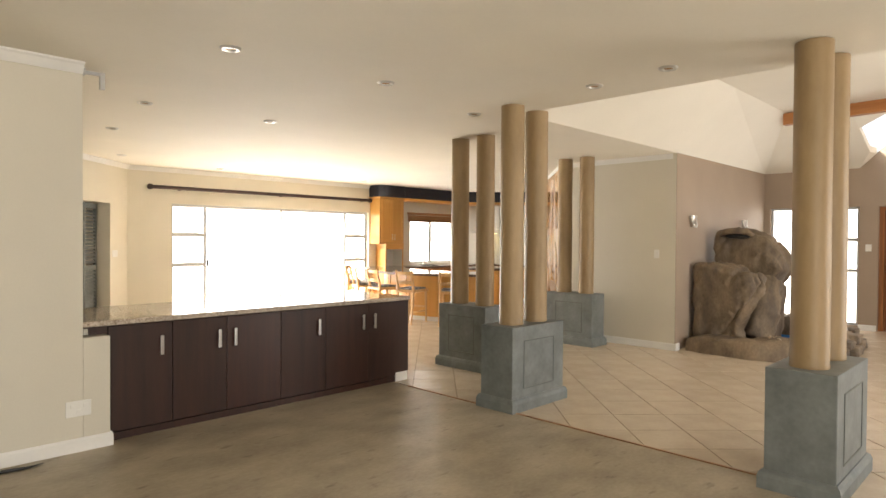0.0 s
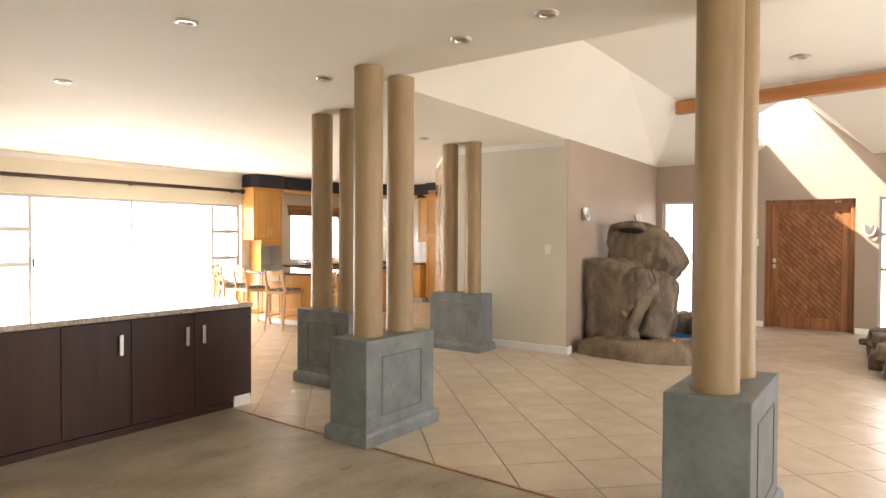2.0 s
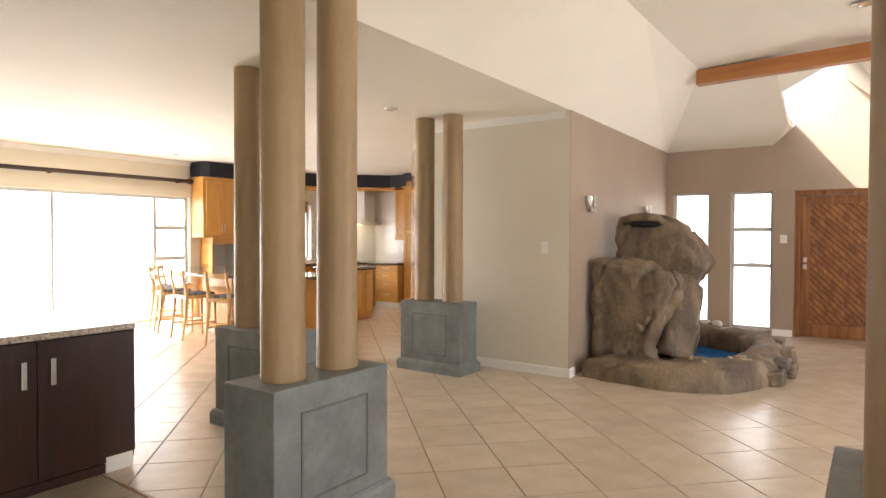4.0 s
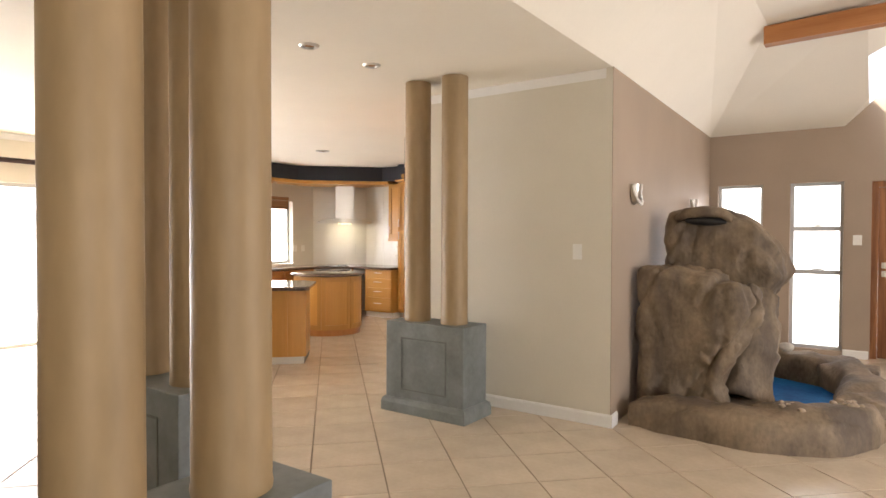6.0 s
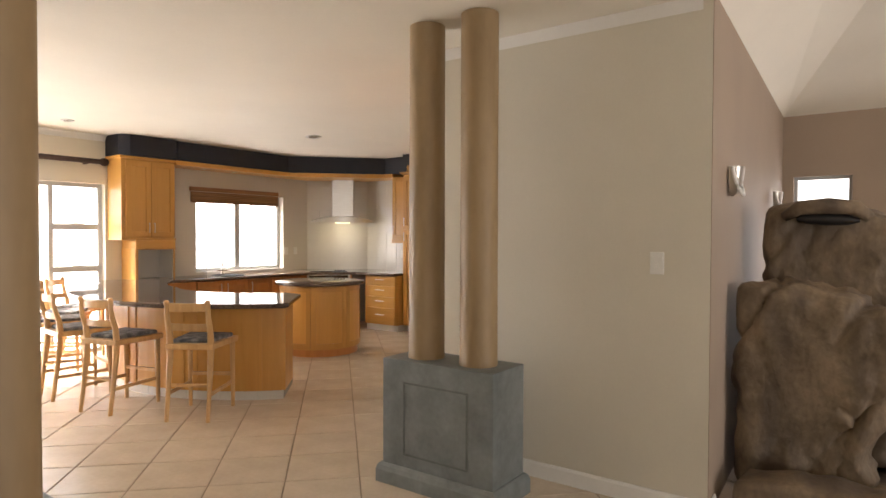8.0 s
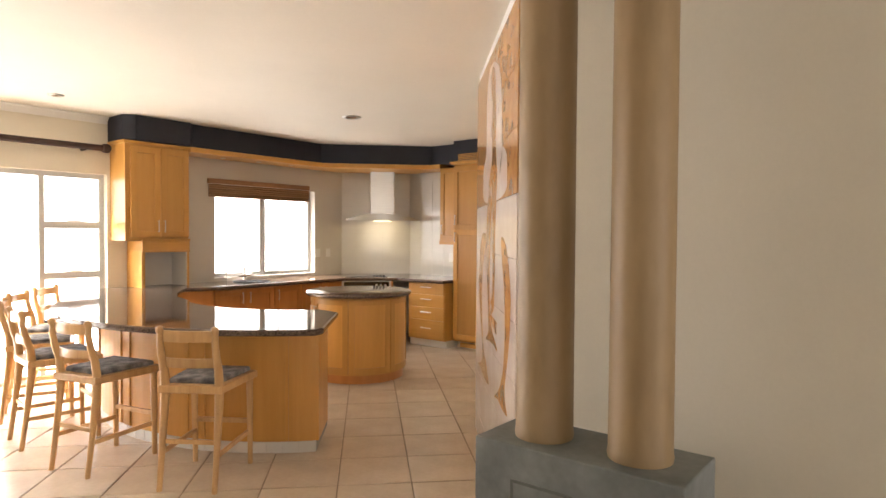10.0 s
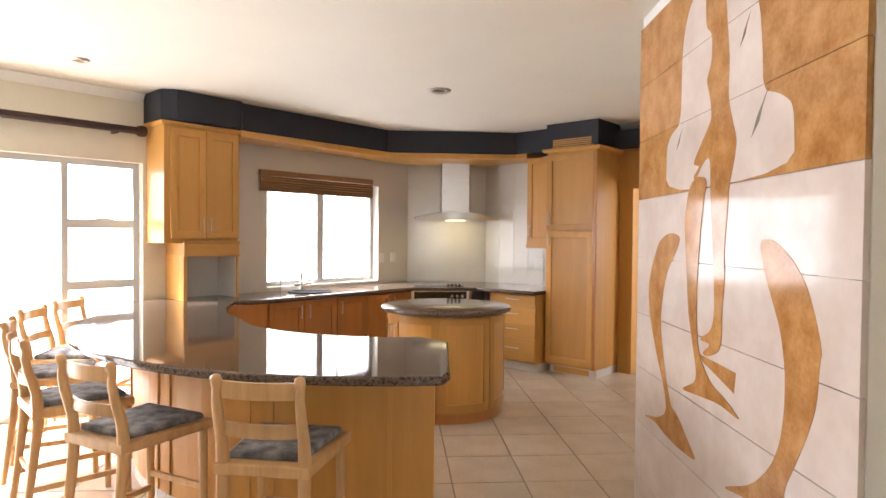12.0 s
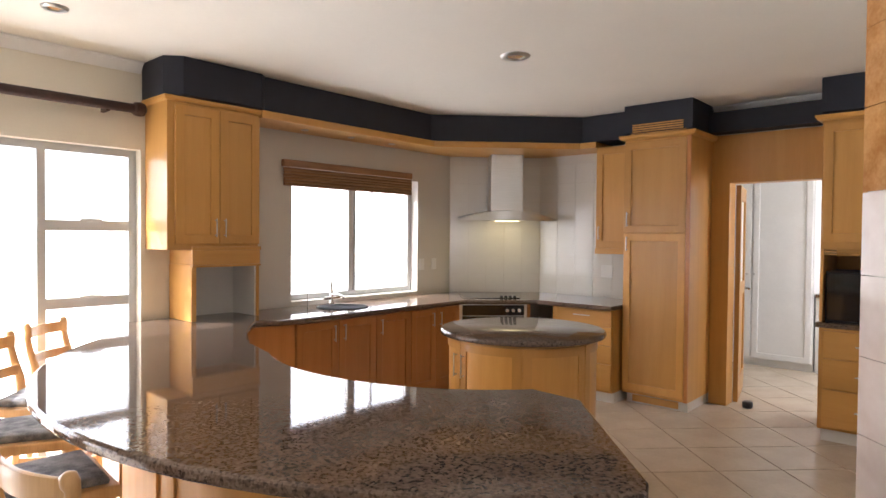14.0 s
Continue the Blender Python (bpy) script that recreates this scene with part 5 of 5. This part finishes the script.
def trim(name, pts, z, sec, label, m=None):
    return solid(name, sweep(bmesh.new(), [(a, b, z) for a, b in pts], sec), M_WHITE, m or HOUSE, label, "trim", "structure")


trim("baseboard", [(8.115, 5.08), (8.115, 3.19), (8.25, 3.198)][::-1], 0.0, SK_SEC, "white painted skirting board on the grey wall")
trim("baseboard", [(-3.5, 4.356), (1.343, 4.356), (1.343, 4.44)][::-1], 0.0, SK_SEC, "white painted skirting board")
trim("baseboard", [(EW, 1.89), (EW, 1.63)][::-1], 0.0, SK_SEC, "white painted skirting board")
trim("baseboard", [(EW, 0.35), (EW, 0.07)][::-1], 0.0, SK_SEC, "white painted skirting board")
trim("cornice", [(MUR1[0] + 0.01, MUR1[1] + 0.01), (MUR0[0] - 0.02, MUR0[1]), (8.118, 5.06), (8.118, 3.25)], C - 0.002, CO_SEC[::-1], "white plaster cornice along the wall")
trim("cornice", [(3.36, NW), (8.45, NW)][::-1], C - 0.002, CO_SEC, "white plaster cornice along the wall", KITCHEN)
trim("cornice", [(0.9, NW - 2.46), (3.36, NW)][::-1], C - 0.002, CO_SEC, "white plaster cornice along the wall", KITCHEN)
trim("cornice", [(-3.5, 4.358), (1.165, 4.358)][::-1], C - 0.002, CO_SEC, "white plaster cornice along the wall")
trim("cornice", [(RW, 6.13), (RW, 9.5)], C - 0.002, CO_SEC, "white plaster cornice along the wall", KITCHEN)

# beam
bm = bmesh.new()
v = [bm.verts.new((x, n, z + dz)) for n, z in ((2.48, 3.30), (-3.05, 3.44)) for x, dz in ((10.22, 0), (10.36, 0), (10.36, 0.17), (10.22, 0.17))]
for f in ((0, 1, 2, 3), (7, 6, 5, 4), (0, 4, 5, 1), (1, 5, 6, 2), (2, 6, 7, 3), (3, 7, 4, 0)):
    bm.faces.new([v[i] for i in f])
solid("ceiling_beam", bm, M_BEAM, HOUSE, "exposed orange-brown pine ceiling beam", "beam")


def downlight(s, n, z=None, k=1.0):
    z = C if z is None else z
    root = thing("downlight", (KITCHEN if n > 7 else HOUSE) @ pose(s, n, z), "small recessed steel ceiling downlight", "ceiling light", "ceiling downlights")
    smooth(part("rim", lathe(bmesh.new(), [(0.036 * k, -0.002), (0.040 * k, -0.012), (0.055 * k, -0.014), (0.066 * k, -0.006), (0.068 * k, 0.0)], 24), M_STEEL, root))
    part("lamp", lathe(bmesh.new(), [(0.034 * k, -0.004), (0.036 * k, -0.001)], 20), M_AMBERGLASS, root)


for s, n in ((1.72, 3.28), (1.93, 5.35), (3.15, 5.30), (2.15, 6.95), (2.88, 9.1), (2.96, 3.22), (4.30, 3.5), (4.14, 2.10), (4.05, 1.46), (4.68, 9.7), (7.06, 4.66), (6.47, 4.69), (7.70, 9.56)):
    downlight(s, n)
downlight(9.03, 0.77, 3.553, 1.6)
downlight(10.0, 8.20, None, 1.5)


def sconce(m):
    root = thing("wall_sconce", m, "white half-bowl wall lamp", "wall lamp", "wall sconces")
    bm = bmesh.new()
    k = 14
    rings = []
    for j in range(6):
        r, z = 0.08 * math.sin(math.pi / 2 * (j + 0.6) / 5.6), -0.17 * math.cos(math.pi / 2 * (j + 0.6) / 5.6)
        rings.append([bm.verts.new((r * math.cos(math.pi * i / k), -0.9 * r * math.sin(math.pi * i / k), z)) for i in range(k + 1)])
    for a, b in zip(rings, rings[1:]):
        for i in range(k):
            bm.faces.new((a[i], a[i + 1], b[i + 1], b[i]))
    smooth(part("bowl", bm, M_SCONCE, root))
    bm = tube(bmesh.new(), [(0.076 * math.cos(math.pi * i / 12), -0.02 - 0.045 * math.sin(math.pi * i / 12), -0.015 - 0.15 * math.sin(math.pi * i / 12) ** 0.8) for i in range(13)], [0.011] * 13, 8)
    smooth(part("trim_band", bm, M_PLASTIC, root, "white glass rim"))
    part("back_plate", boxed(-0.05, 0.05, -0.006, 0, -0.14, -0.02), M_STEEL, root)


sconce(rotated(8.66, 3.21) @ pose(0, 0, 1.88))
sconce(rotated(11.0, 3.30) @ pose(0, 0, 1.88))
sconce(rotated(EW, 0.18, -90) @ pose(0, 0, 1.70))

# ---- rock fountain ----


def boulder(bm, cx, cy, cz, rx, ry, rz, seed, flat=0.6, cuts=3):
    """A lump of sculpted rock: a rounded block pushed about by noise."""
    tmp = bmesh.new()
    bmesh.ops.create_icosphere(tmp, subdivisions=4, radius=1.0)
    off = Vector((seed * 3.7, seed * 1.9, seed * 2.3))
    for v in tmp.verts:
        d = v.co.normalized()
        q = max(abs(d.x), abs(d.y), abs(d.z))
        p = d * (1 - flat) + d / q * flat * 0.86
        k = 1 + 0.16 * noise.noise(d * 1.3 + off) + 0.09 * noise.noise(d * 3.1 + off) + 0.035 * abs(noise.noise(d * 7.0 + off)) + 0.015 * noise.noise(d * 15 + off)
        p = p * k
        v.co = Vector((cx + p.x * rx, cy + p.y * ry, cz + p.z * rz))
    me = bpy.data.meshes.new("tmp")
    tmp.to_mesh(me)
    tmp.free()
    bm.from_mesh(me)
    bpy.data.meshes.remove(me)
    return bm


def ridge(bm, path, widths, heights, seed, steps=20, sub=10):
    """A low wall of moulded rock along a path."""
    pts = []
    for i in range(len(path) - 1):
        for j in range(sub):
            f = j / sub
            pts.append((Vector(path[i]).lerp(Vector(path[i + 1]), f), widths[i] + (widths[i + 1] - widths[i]) * f, heights[i] + (heights[i + 1] - heights[i]) * f))
    pts.append((Vector(path[-1]), widths[-1], heights[-1]))
    rings = []
    for i, (p, w, h) in enumerate(pts):
        d = (pts[min(i + 1, len(pts) - 1)][0] - pts[max(i - 1, 0)][0]).normalized()
        a = Vector((-d.y, d.x))
        ring = []
        for k in range(steps + 1):
            t = math.pi * k / steps
            c, s_ = math.cos(t), math.sin(t)
            q = Vector((p.x, p.y, 0)) * 3 + Vector((c, s_, seed))
            n = 1.12 + 0.18 * noise.noise(q) + 0.08 * noise.noise(q * 2.7) - 0.3 * noise.voronoi(q * 0.9)[0][0]
            ox = math.copysign(abs(c) ** 0.6, c) * w * n
            ring.append(bm.verts.new((p.x + a.x * ox, p.y + a.y * ox, (s_ ** 0.6 if s_ > 0 else 0) * h * n)))
        rings.append(ring)
    for r0, r1 in zip(rings, rings[1:]):
        for k in range(steps):
            bm.faces.new((r0[k], r0[k + 1], r1[k + 1], r1[k]))
    bm.faces.new(rings[0])
    bm.faces.new(rings[-1][::-1])
    return bm


def shield(bm, mid, outline, s0, s1, seed, rough=1.0, lean=0.0, k=144, rows=52):
    """A slab of moulded rock: an outline of (n, z) as seen from the living room, thick from s0 to s1, rounded and broken by noise."""
    cn, cz = mid
    rad = []
    for i in range(k):
        a = 2 * math.pi * i / k
        d = Vector((math.cos(a), math.sin(a)))
        best = 0.05
        for p, q in zip(outline, outline[1:] + outline[:1]):
            p, q = Vector(p) - Vector(mid), Vector(q) - Vector(mid)
            e = q - p
            den = d.x * e.y - d.y * e.x
            if abs(den) > 1e-9:
                t = (p.x * e.y - p.y * e.x) / den
                u = (p.x * d.y - p.y * d.x) / den
                if t > 0 and -1e-6 <= u <= 1 + 1e-6:
                    best = max(best, t)
        rad.append(best)
    rad = [0.25 * rad[i - 1] + 0.5 * rad[i] + 0.25 * rad[(i + 1) % k] for i in range(k)]
    rings = []
    for j in range(1, rows):
        ph = -math.pi / 2 + math.pi * j / rows
        flat = math.copysign(abs(math.sin(ph)) ** 0.36, math.sin(ph))
        w = math.cos(ph) ** 0.24
        ring = []
        for i in range(k):
            a = 2 * math.pi * i / k
            p = Vector((0.5 * (s0 + s1) + 0.5 * (s1 - s0) * flat, cn + rad[i] * w * math.cos(a), cz + rad[i] * w * math.sin(a)))
            p.x += lean * (p.z - cz)
            q = p * 1.6 + Vector((seed, seed * 2, 0))
            f = 0.06 * noise.noise(q) + 0.045 * noise.noise(q * 2.3) + 0.03 * abs(noise.noise(q * 4.1)) + 0.02 * noise.noise(q * 7) + 0.008 * noise.noise(q * 15)
            f -= 0.05 * max(0.0, 1 - abs(noise.noise(Vector((p.y * 1.7 + p.z * 0.9 + seed, p.z * 0.5, p.x * 0.8)))) * 11)
            f -= 0.03 * max(0.0, 1 - abs(noise.noise(Vector((p.y * 3.1 - p.z * 1.3, p.z * 1.4 + seed, p.x * 1.5)))) * 13)
            nrm = Vector((flat * 0.8, w * math.cos(a), w * math.sin(a))).normalized()
            ring.append(bm.verts.new(p + nrm * f * rough))
        rings.append(ring)
    for r0, r1 in zip(rings, rings[1:]):
        for i in range(k):
            bm.faces.new((r0[i], r0[(i + 1) % k], r1[(i + 1) % k], r1[i]))
    bm.faces.new(rings[0][::-1])
    bm.faces.new(rings[-1])
    return bm


ft = thing("rock_fountain", HOUSE, "brown sculpted artificial rock fountain with a blue pool", "fountain")
bm = shield(bmesh.new(), (2.84, 0.66), [(3.17, 0.02), (3.17, 1.22), (2.97, 1.23), (2.63, 1.16), (2.36, 1.06), (2.30, 0.95), (2.41, 0.65), (2.56, 0.35), (2.66, 0.03)], 8.62, 9.15, 3, 1.0, -0.05)
smooth(part("lower_rock", bm, M_ROCK, ft), 180)
for i, (path, radii) in enumerate((([(8.92, 2.34, 1.04), (8.80, 2.36, 0.90), (8.75, 2.45, 0.68), (8.75, 2.54, 0.44), (8.74, 2.62, 0.16)], [0.07, 0.10, 0.11, 0.10, 0.09]),
                                   ([(9.34, 2.34, 1.0), (9.28, 2.38, 0.72), (9.18, 2.44, 0.42), (9.10, 2.48, 0.14)], [0.14, 0.19, 0.22, 0.22]))):
    fine = [(Vector(path[k]).lerp(Vector(path[k + 1]), f / 6), radii[k] + (radii[k + 1] - radii[k]) * f / 6) for k in range(len(path) - 1) for f in range(6)] + [(Vector(path[-1]), radii[-1])]
    bm = tube(bmesh.new(), [tuple(p) for p, r in fine], [r for p, r in fine], 20)
    for v in bm.verts:
        q = v.co * 4 + Vector((i * 3.1, 0, 0))
        v.co += Vector((noise.noise(q), noise.noise(q + Vector((9, 0, 0))), noise.noise(q + Vector((0, 9, 0))) * 0.5)) * 0.09 + Vector((noise.noise(q * 3), noise.noise(q * 3 + Vector((5, 0, 0))), 0)) * 0.035
    smooth(part("rock_fold", bm, M_ROCK, ft), 180)
bm = shield(bmesh.new(), (2.78, 0.95), [(3.14, 0.02), (3.12, 1.64), (3.0, 1.69), (2.64, 1.67), (2.42, 1.57), (2.26, 1.36), (2.17, 1.14), (2.28, 0.94), (2.30, 0.65), (2.34, 0.22), (2.36, 0.02)], 9.22, 9.95, 8, 0.95, 0.0)
smooth(part("upper_rock", bm, M_ROCK, ft), 180)
# solid black bar in place of the shade inside the spout slot
bm = tube(bmesh.new(), [(9.20, 2.93, 1.59), (9.20, 2.87, 1.59), (9.20, 2.76, 1.585), (9.20, 2.66, 1.58), (9.20, 2.60, 1.575)], [0.012, 0.034, 0.04, 0.034, 0.012], 14)
smooth(part("spout_hollow", bm, M_BLACK, ft, "black bar standing in for the shaded water spout slot"))
bm = tube(bmesh.new(), [(9.20, 3.0, 1.60), (9.17, 2.92, 1.655), (9.17, 2.76, 1.665), (9.17, 2.62, 1.65), (9.20, 2.55, 1.59)], [0.03, 0.045, 0.05, 0.045, 0.03], 14)
smooth(part("spout_lip", bm, M_ROCK, ft), 180)
bm = ridge(bmesh.new(), [(8.43, 3.08), (8.37, 2.68), (8.33, 2.25), (8.50, 1.93), (8.80, 1.69), (9.15, 1.64)], [0.17, 0.19, 0.21, 0.22, 0.2, 0.18], [0.20, 0.23, 0.26, 0.28, 0.27, 0.25], 1)
smooth(part("front_rim", bm, M_ROCK, ft), 180)
bm = ridge(bmesh.new(), [(9.05, 1.62), (9.5, 1.61), (10.0, 1.66), (10.5, 1.83), (10.72, 2.35), (10.75, 3.2)], [0.18, 0.2, 0.2, 0.2, 0.2, 0.2], [0.23, 0.26, 0.29, 0.32, 0.33, 0.33], 5)
smooth(part("side_rim", bm, M_ROCK, ft), 180)
part("pool_floor", prism(bmesh.new(), [(9.0, 1.72), (9.6, 1.7), (10.45, 1.85), (10.7, 2.4), (10.7, 3.2), (9.0, 3.1)], 0.003, 0.05), M_WATER, ft, "bright blue painted pool floor")
bm = ridge(bmesh.new(), [(8.5, 2.6), (8.75, 2.5), (9.0, 2.35), (9.2, 2.15)], [0.25, 0.35, 0.35, 0.25], [0.12, 0.16, 0.17, 0.13], 21)
smooth(part("ledge", bm, M_ROCK, ft), 180)
for i, (a, b, z, rx, ry, rz) in enumerate(((9.10, 1.47, 0.07, 0.20, 0.12, 0.08), (9.36, 1.44, 0.16, 0.17, 0.10, 0.06), (9.62, 1.43, 0.06, 0.24, 0.13, 0.07), (9.90, 1.47, 0.18, 0.18, 0.11, 0.07), (10.2, 1.50, 0.07, 0.24, 0.14, 0.08), (10.5, 1.64, 0.17, 0.2, 0.13, 0.09))):
    smooth(part("ledge_stone", boulder(bmesh.new(), a, b, z, rx, ry, rz, i + 2, 0.75), M_ROCK, ft), 180)
rb = thing("rock_border", HOUSE, "brown sculpted rock border beside the hall", "rock")
bm = ridge(bmesh.new(), [(11.5, -0.15), (10.6, -0.2), (9.6, -0.35), (8.8, -0.45)], [0.2, 0.28, 0.3, 0.25], [0.22, 0.40, 0.45, 0.35], 9)
smooth(part("rim", bm, M_ROCK, rb), 180)
for i, (a, b, z, rx, ry, rz) in enumerate(((9.0, -0.18, 0.10, 0.18, 0.14, 0.12), (9.3, -0.10, 0.24, 0.17, 0.13, 0.11), (9.55, -0.04, 0.10, 0.2, 0.14, 0.12), (9.85, -0.04, 0.27, 0.18, 0.13, 0.12), (10.2, 0.0, 0.10, 0.2, 0.14, 0.12), (10.5, 0.02, 0.25, 0.18, 0.12, 0.11), (10.85, 0.05, 0.09, 0.2, 0.12, 0.10))):
    smooth(part("border_stone", boulder(bmesh.new(), a, b, z, rx, ry, rz, i + 11, 0.7), M_ROCK, rb), 180)
smooth(solid("loose_stone", boulder(bmesh.new(), 0, 0, 0.045, 0.10, 0.07, 0.05, 23, 0.6), M_ROCK, HOUSE @ pose(11.42, 0.19, 0), "small grey-brown stone on the tiled floor", "stone"), 180)
rng = random.Random(4)
for i in range(34):
    a = rng.uniform(0, 6.28)
    s, n = ((8.46, 2.02) if i % 2 else (8.80, 1.72))[0] + rng.uniform(-0.07, 0.07), (2.02 if i % 2 else 1.72) + rng.uniform(-0.09, 0.09)
    r = rng.uniform(0.012, 0.022)
    bm = bmesh.new()
    bmesh.ops.create_icosphere(bm, subdivisions=2, radius=1.0)
    for v in bm.verts:
        v.co = Vector((v.co.x * r * 1.2, v.co.y * r, v.co.z * r * 0.7)) * (1 + 0.15 * noise.noise(v.co * 2 + Vector((i, 0, 0))))
    smooth(solid("pebble", bm, M_TANPEBBLE, HOUSE @ pose(s, n, 0.265 + rng.uniform(0, 0.02), 0, 0, math.degrees(a)), "tan rounded pebble on the fountain rim", "pebble", "", "fountain pebbles"), 180)

for i in range(6):
    bm = bmesh.new()
    bmesh.ops.create_icosphere(bm, subdivisions=2, radius=1.0)
    for v in bm.verts:
        v.co = Vector((v.co.x * 0.06, v.co.y * 0.075, v.co.z * 0.045)) * (1 + 0.12 * noise.noise(v.co * 2 + Vector((i, 5, 0))))
    smooth(solid("white_stone", bm, M_PEBBLE, HOUSE @ pose(10.66 + 0.03 * (i % 2), 2.3 + 0.14 * i, 0.345, 0, 0, 20 * i), "pale rounded stone on the fountain edge", "stone", "", "fountain stones"), 180)
bm = tube(bmesh.new(), [(0.55, 4.20, 0.012), (0.68, 4.24, 0.014), (0.80, 4.22, 0.012), (0.90, 4.25, 0.010)], [0.004, 0.012, 0.009, 0.003], 8)
solid("floor_scrap", bm, M_BLACK, HOUSE, "small black scrap on the floor by the skirting", "scrap")

bm = boxed(-0.03, 0.03, 0.0, 0.05, -0.05, 0.0, 0.005)
box(bm, -0.012, 0.012, 0.05, 0.16, -0.035, -0.012)
box(bm, -0.02, 0.02, 0.15, 0.18, -0.13, -0.01)
solid("sensor_bracket", bm, M_ALU, HOUSE @ pose(1.165, 4.50, C - 0.003, 0, 0, -90), "small grey bracket under the ceiling at the wall end", "bracket")

# ---- floor tiles, last ----
TILE, GAP, LAY = 0.4415, 0.008, 2.5      # the grid's side, joint and turn against the world
T0 = (1.249, 12.44)


def clip(pts, a, b, c):
    out = []
    for i in range(len(pts)):
        p, q = pts[i], pts[(i + 1) % len(pts)]
        fp, fq = a * p[0] + b * p[1] - c, a * q[0] + b * q[1] - c
        if fp >= 0:
            out.append(p)
        if fp * fq < 0:
            r = fp / (fp - fq)
            out.append((p[0] + r * (q[0] - p[0]), p[1] + r * (q[1] - p[1])))
    return out


def tile_mesh(bm, pts, z=0.004):
    lo = [bm.verts.new((x, y, -0.002)) for x, y in pts]
    cx, cy = sum(p[0] for p in pts) / len(pts), sum(p[1] for p in pts) / len(pts)
    hi = [bm.verts.new((x, y, z - 0.0015)) for x, y in pts]
    tp = [bm.verts.new((x + (cx - x) * 0.012, y + (cy - y) * 0.012, z)) for x, y in pts]
    k = len(pts)
    bm.faces.new(tp)
    for i in range(k):
        bm.faces.new((lo[i], lo[(i + 1) % k], hi[(i + 1) % k], hi[i]))
        bm.faces.new((hi[i], hi[(i + 1) % k], tp[(i + 1) % k], tp[i]))


to_house = HOUSE.inverted()
LAYM = HOUSE @ pose(0, 0, 0, 0, 0, -47) @ pose(T0[0], T0[1], 0, 0, 0, LAY)
whole = bmesh.new()
h = TILE / 2 - GAP / 2
tile_mesh(whole, [(-h, -h), (h, -h), (h, h), (-h, h)])
whole_me = mesh_of(whole, M_TILE, "tile")
rest = bmesh.new()
count = 0
for i in range(-30, 32):
    for j in range(-32, 12):
        cen = to_house @ (LAYM @ Vector(((i + 0.5) * TILE, (j + 0.5) * TILE, 0)))
        s, n = cen.x, cen.y
        if not (0.6 < s < (15.3 if 5.9 < n < 9.3 else 12.9) and -3.3 < n < 10.7) or (s < 3.6 and n < 4.0):
            continue
        if s > 8.7 and 3.7 < n < 5.6 and n < 3.5 + (s - 8.2):
            continue
        corners = [to_house @ (LAYM @ Vector(((i + 0.5) * TILE + dx, (j + 0.5) * TILE + dy, 0))) for dx, dy in ((-h, -h), (h, -h), (h, h), (-h, h))]
        pts = [(c.x, c.y) for c in corners]
        full = all(4.12 < a < 12.5 and -3.0 < b < 10.4 for a, b in pts)
        if full and count < 300 and 4.1 < s < 11.6 and 0.4 < n < 9.4 and not (s > 8.0 and n < 3.2):
            t = new("tile", whole_me)
            t.parent = floor
            t.matrix_local = to_house @ LAYM @ pose((i + 0.5) * TILE, (j + 0.5) * TILE, 0)
            count += 1
            continue
        for lim in (((1, 0, 4.12), (-1, 0, -15.2 if 5.9 < n < 9.3 else -12.7), (0, 1, -3.05), (0, -1, -10.6)), ((1, 0, 0.9), (-1, 0, -4.12), (0, 1, 4.46), (0, -1, -10.6))):
            q = pts
            for a, b, c in lim:
                q = clip(q, a, b, c)
                if len(q) < 3:
                    break
            if len(q) >= 3:
                tile_mesh(rest, q)
ob = part("tiles_rest", rest, M_TILES, floor)
ob["kind"] = "stuff"

for holder, u0, u1, m in (("wall_hood", 0.01, 1.01, None), ("wall_kitchen_side", 0.01, 0.88, None)):
    owner = bpy.data.objects[holder]
    k = round((u1 - u0) / 0.2)
    w = (u1 - u0) / k
    me = mesh_of(boxed(0.0015, w - 0.0015, -0.004, 0.0, 0.0015, 0.1985), M_TILEW, "wall_tile")
    for i in range(k):
        for j in range(7):
            t = new("wall_tile", me)
            t.parent = owner
            t.matrix_local = pose(u0 + i * w, 0, 0.902 + 0.2 * j)
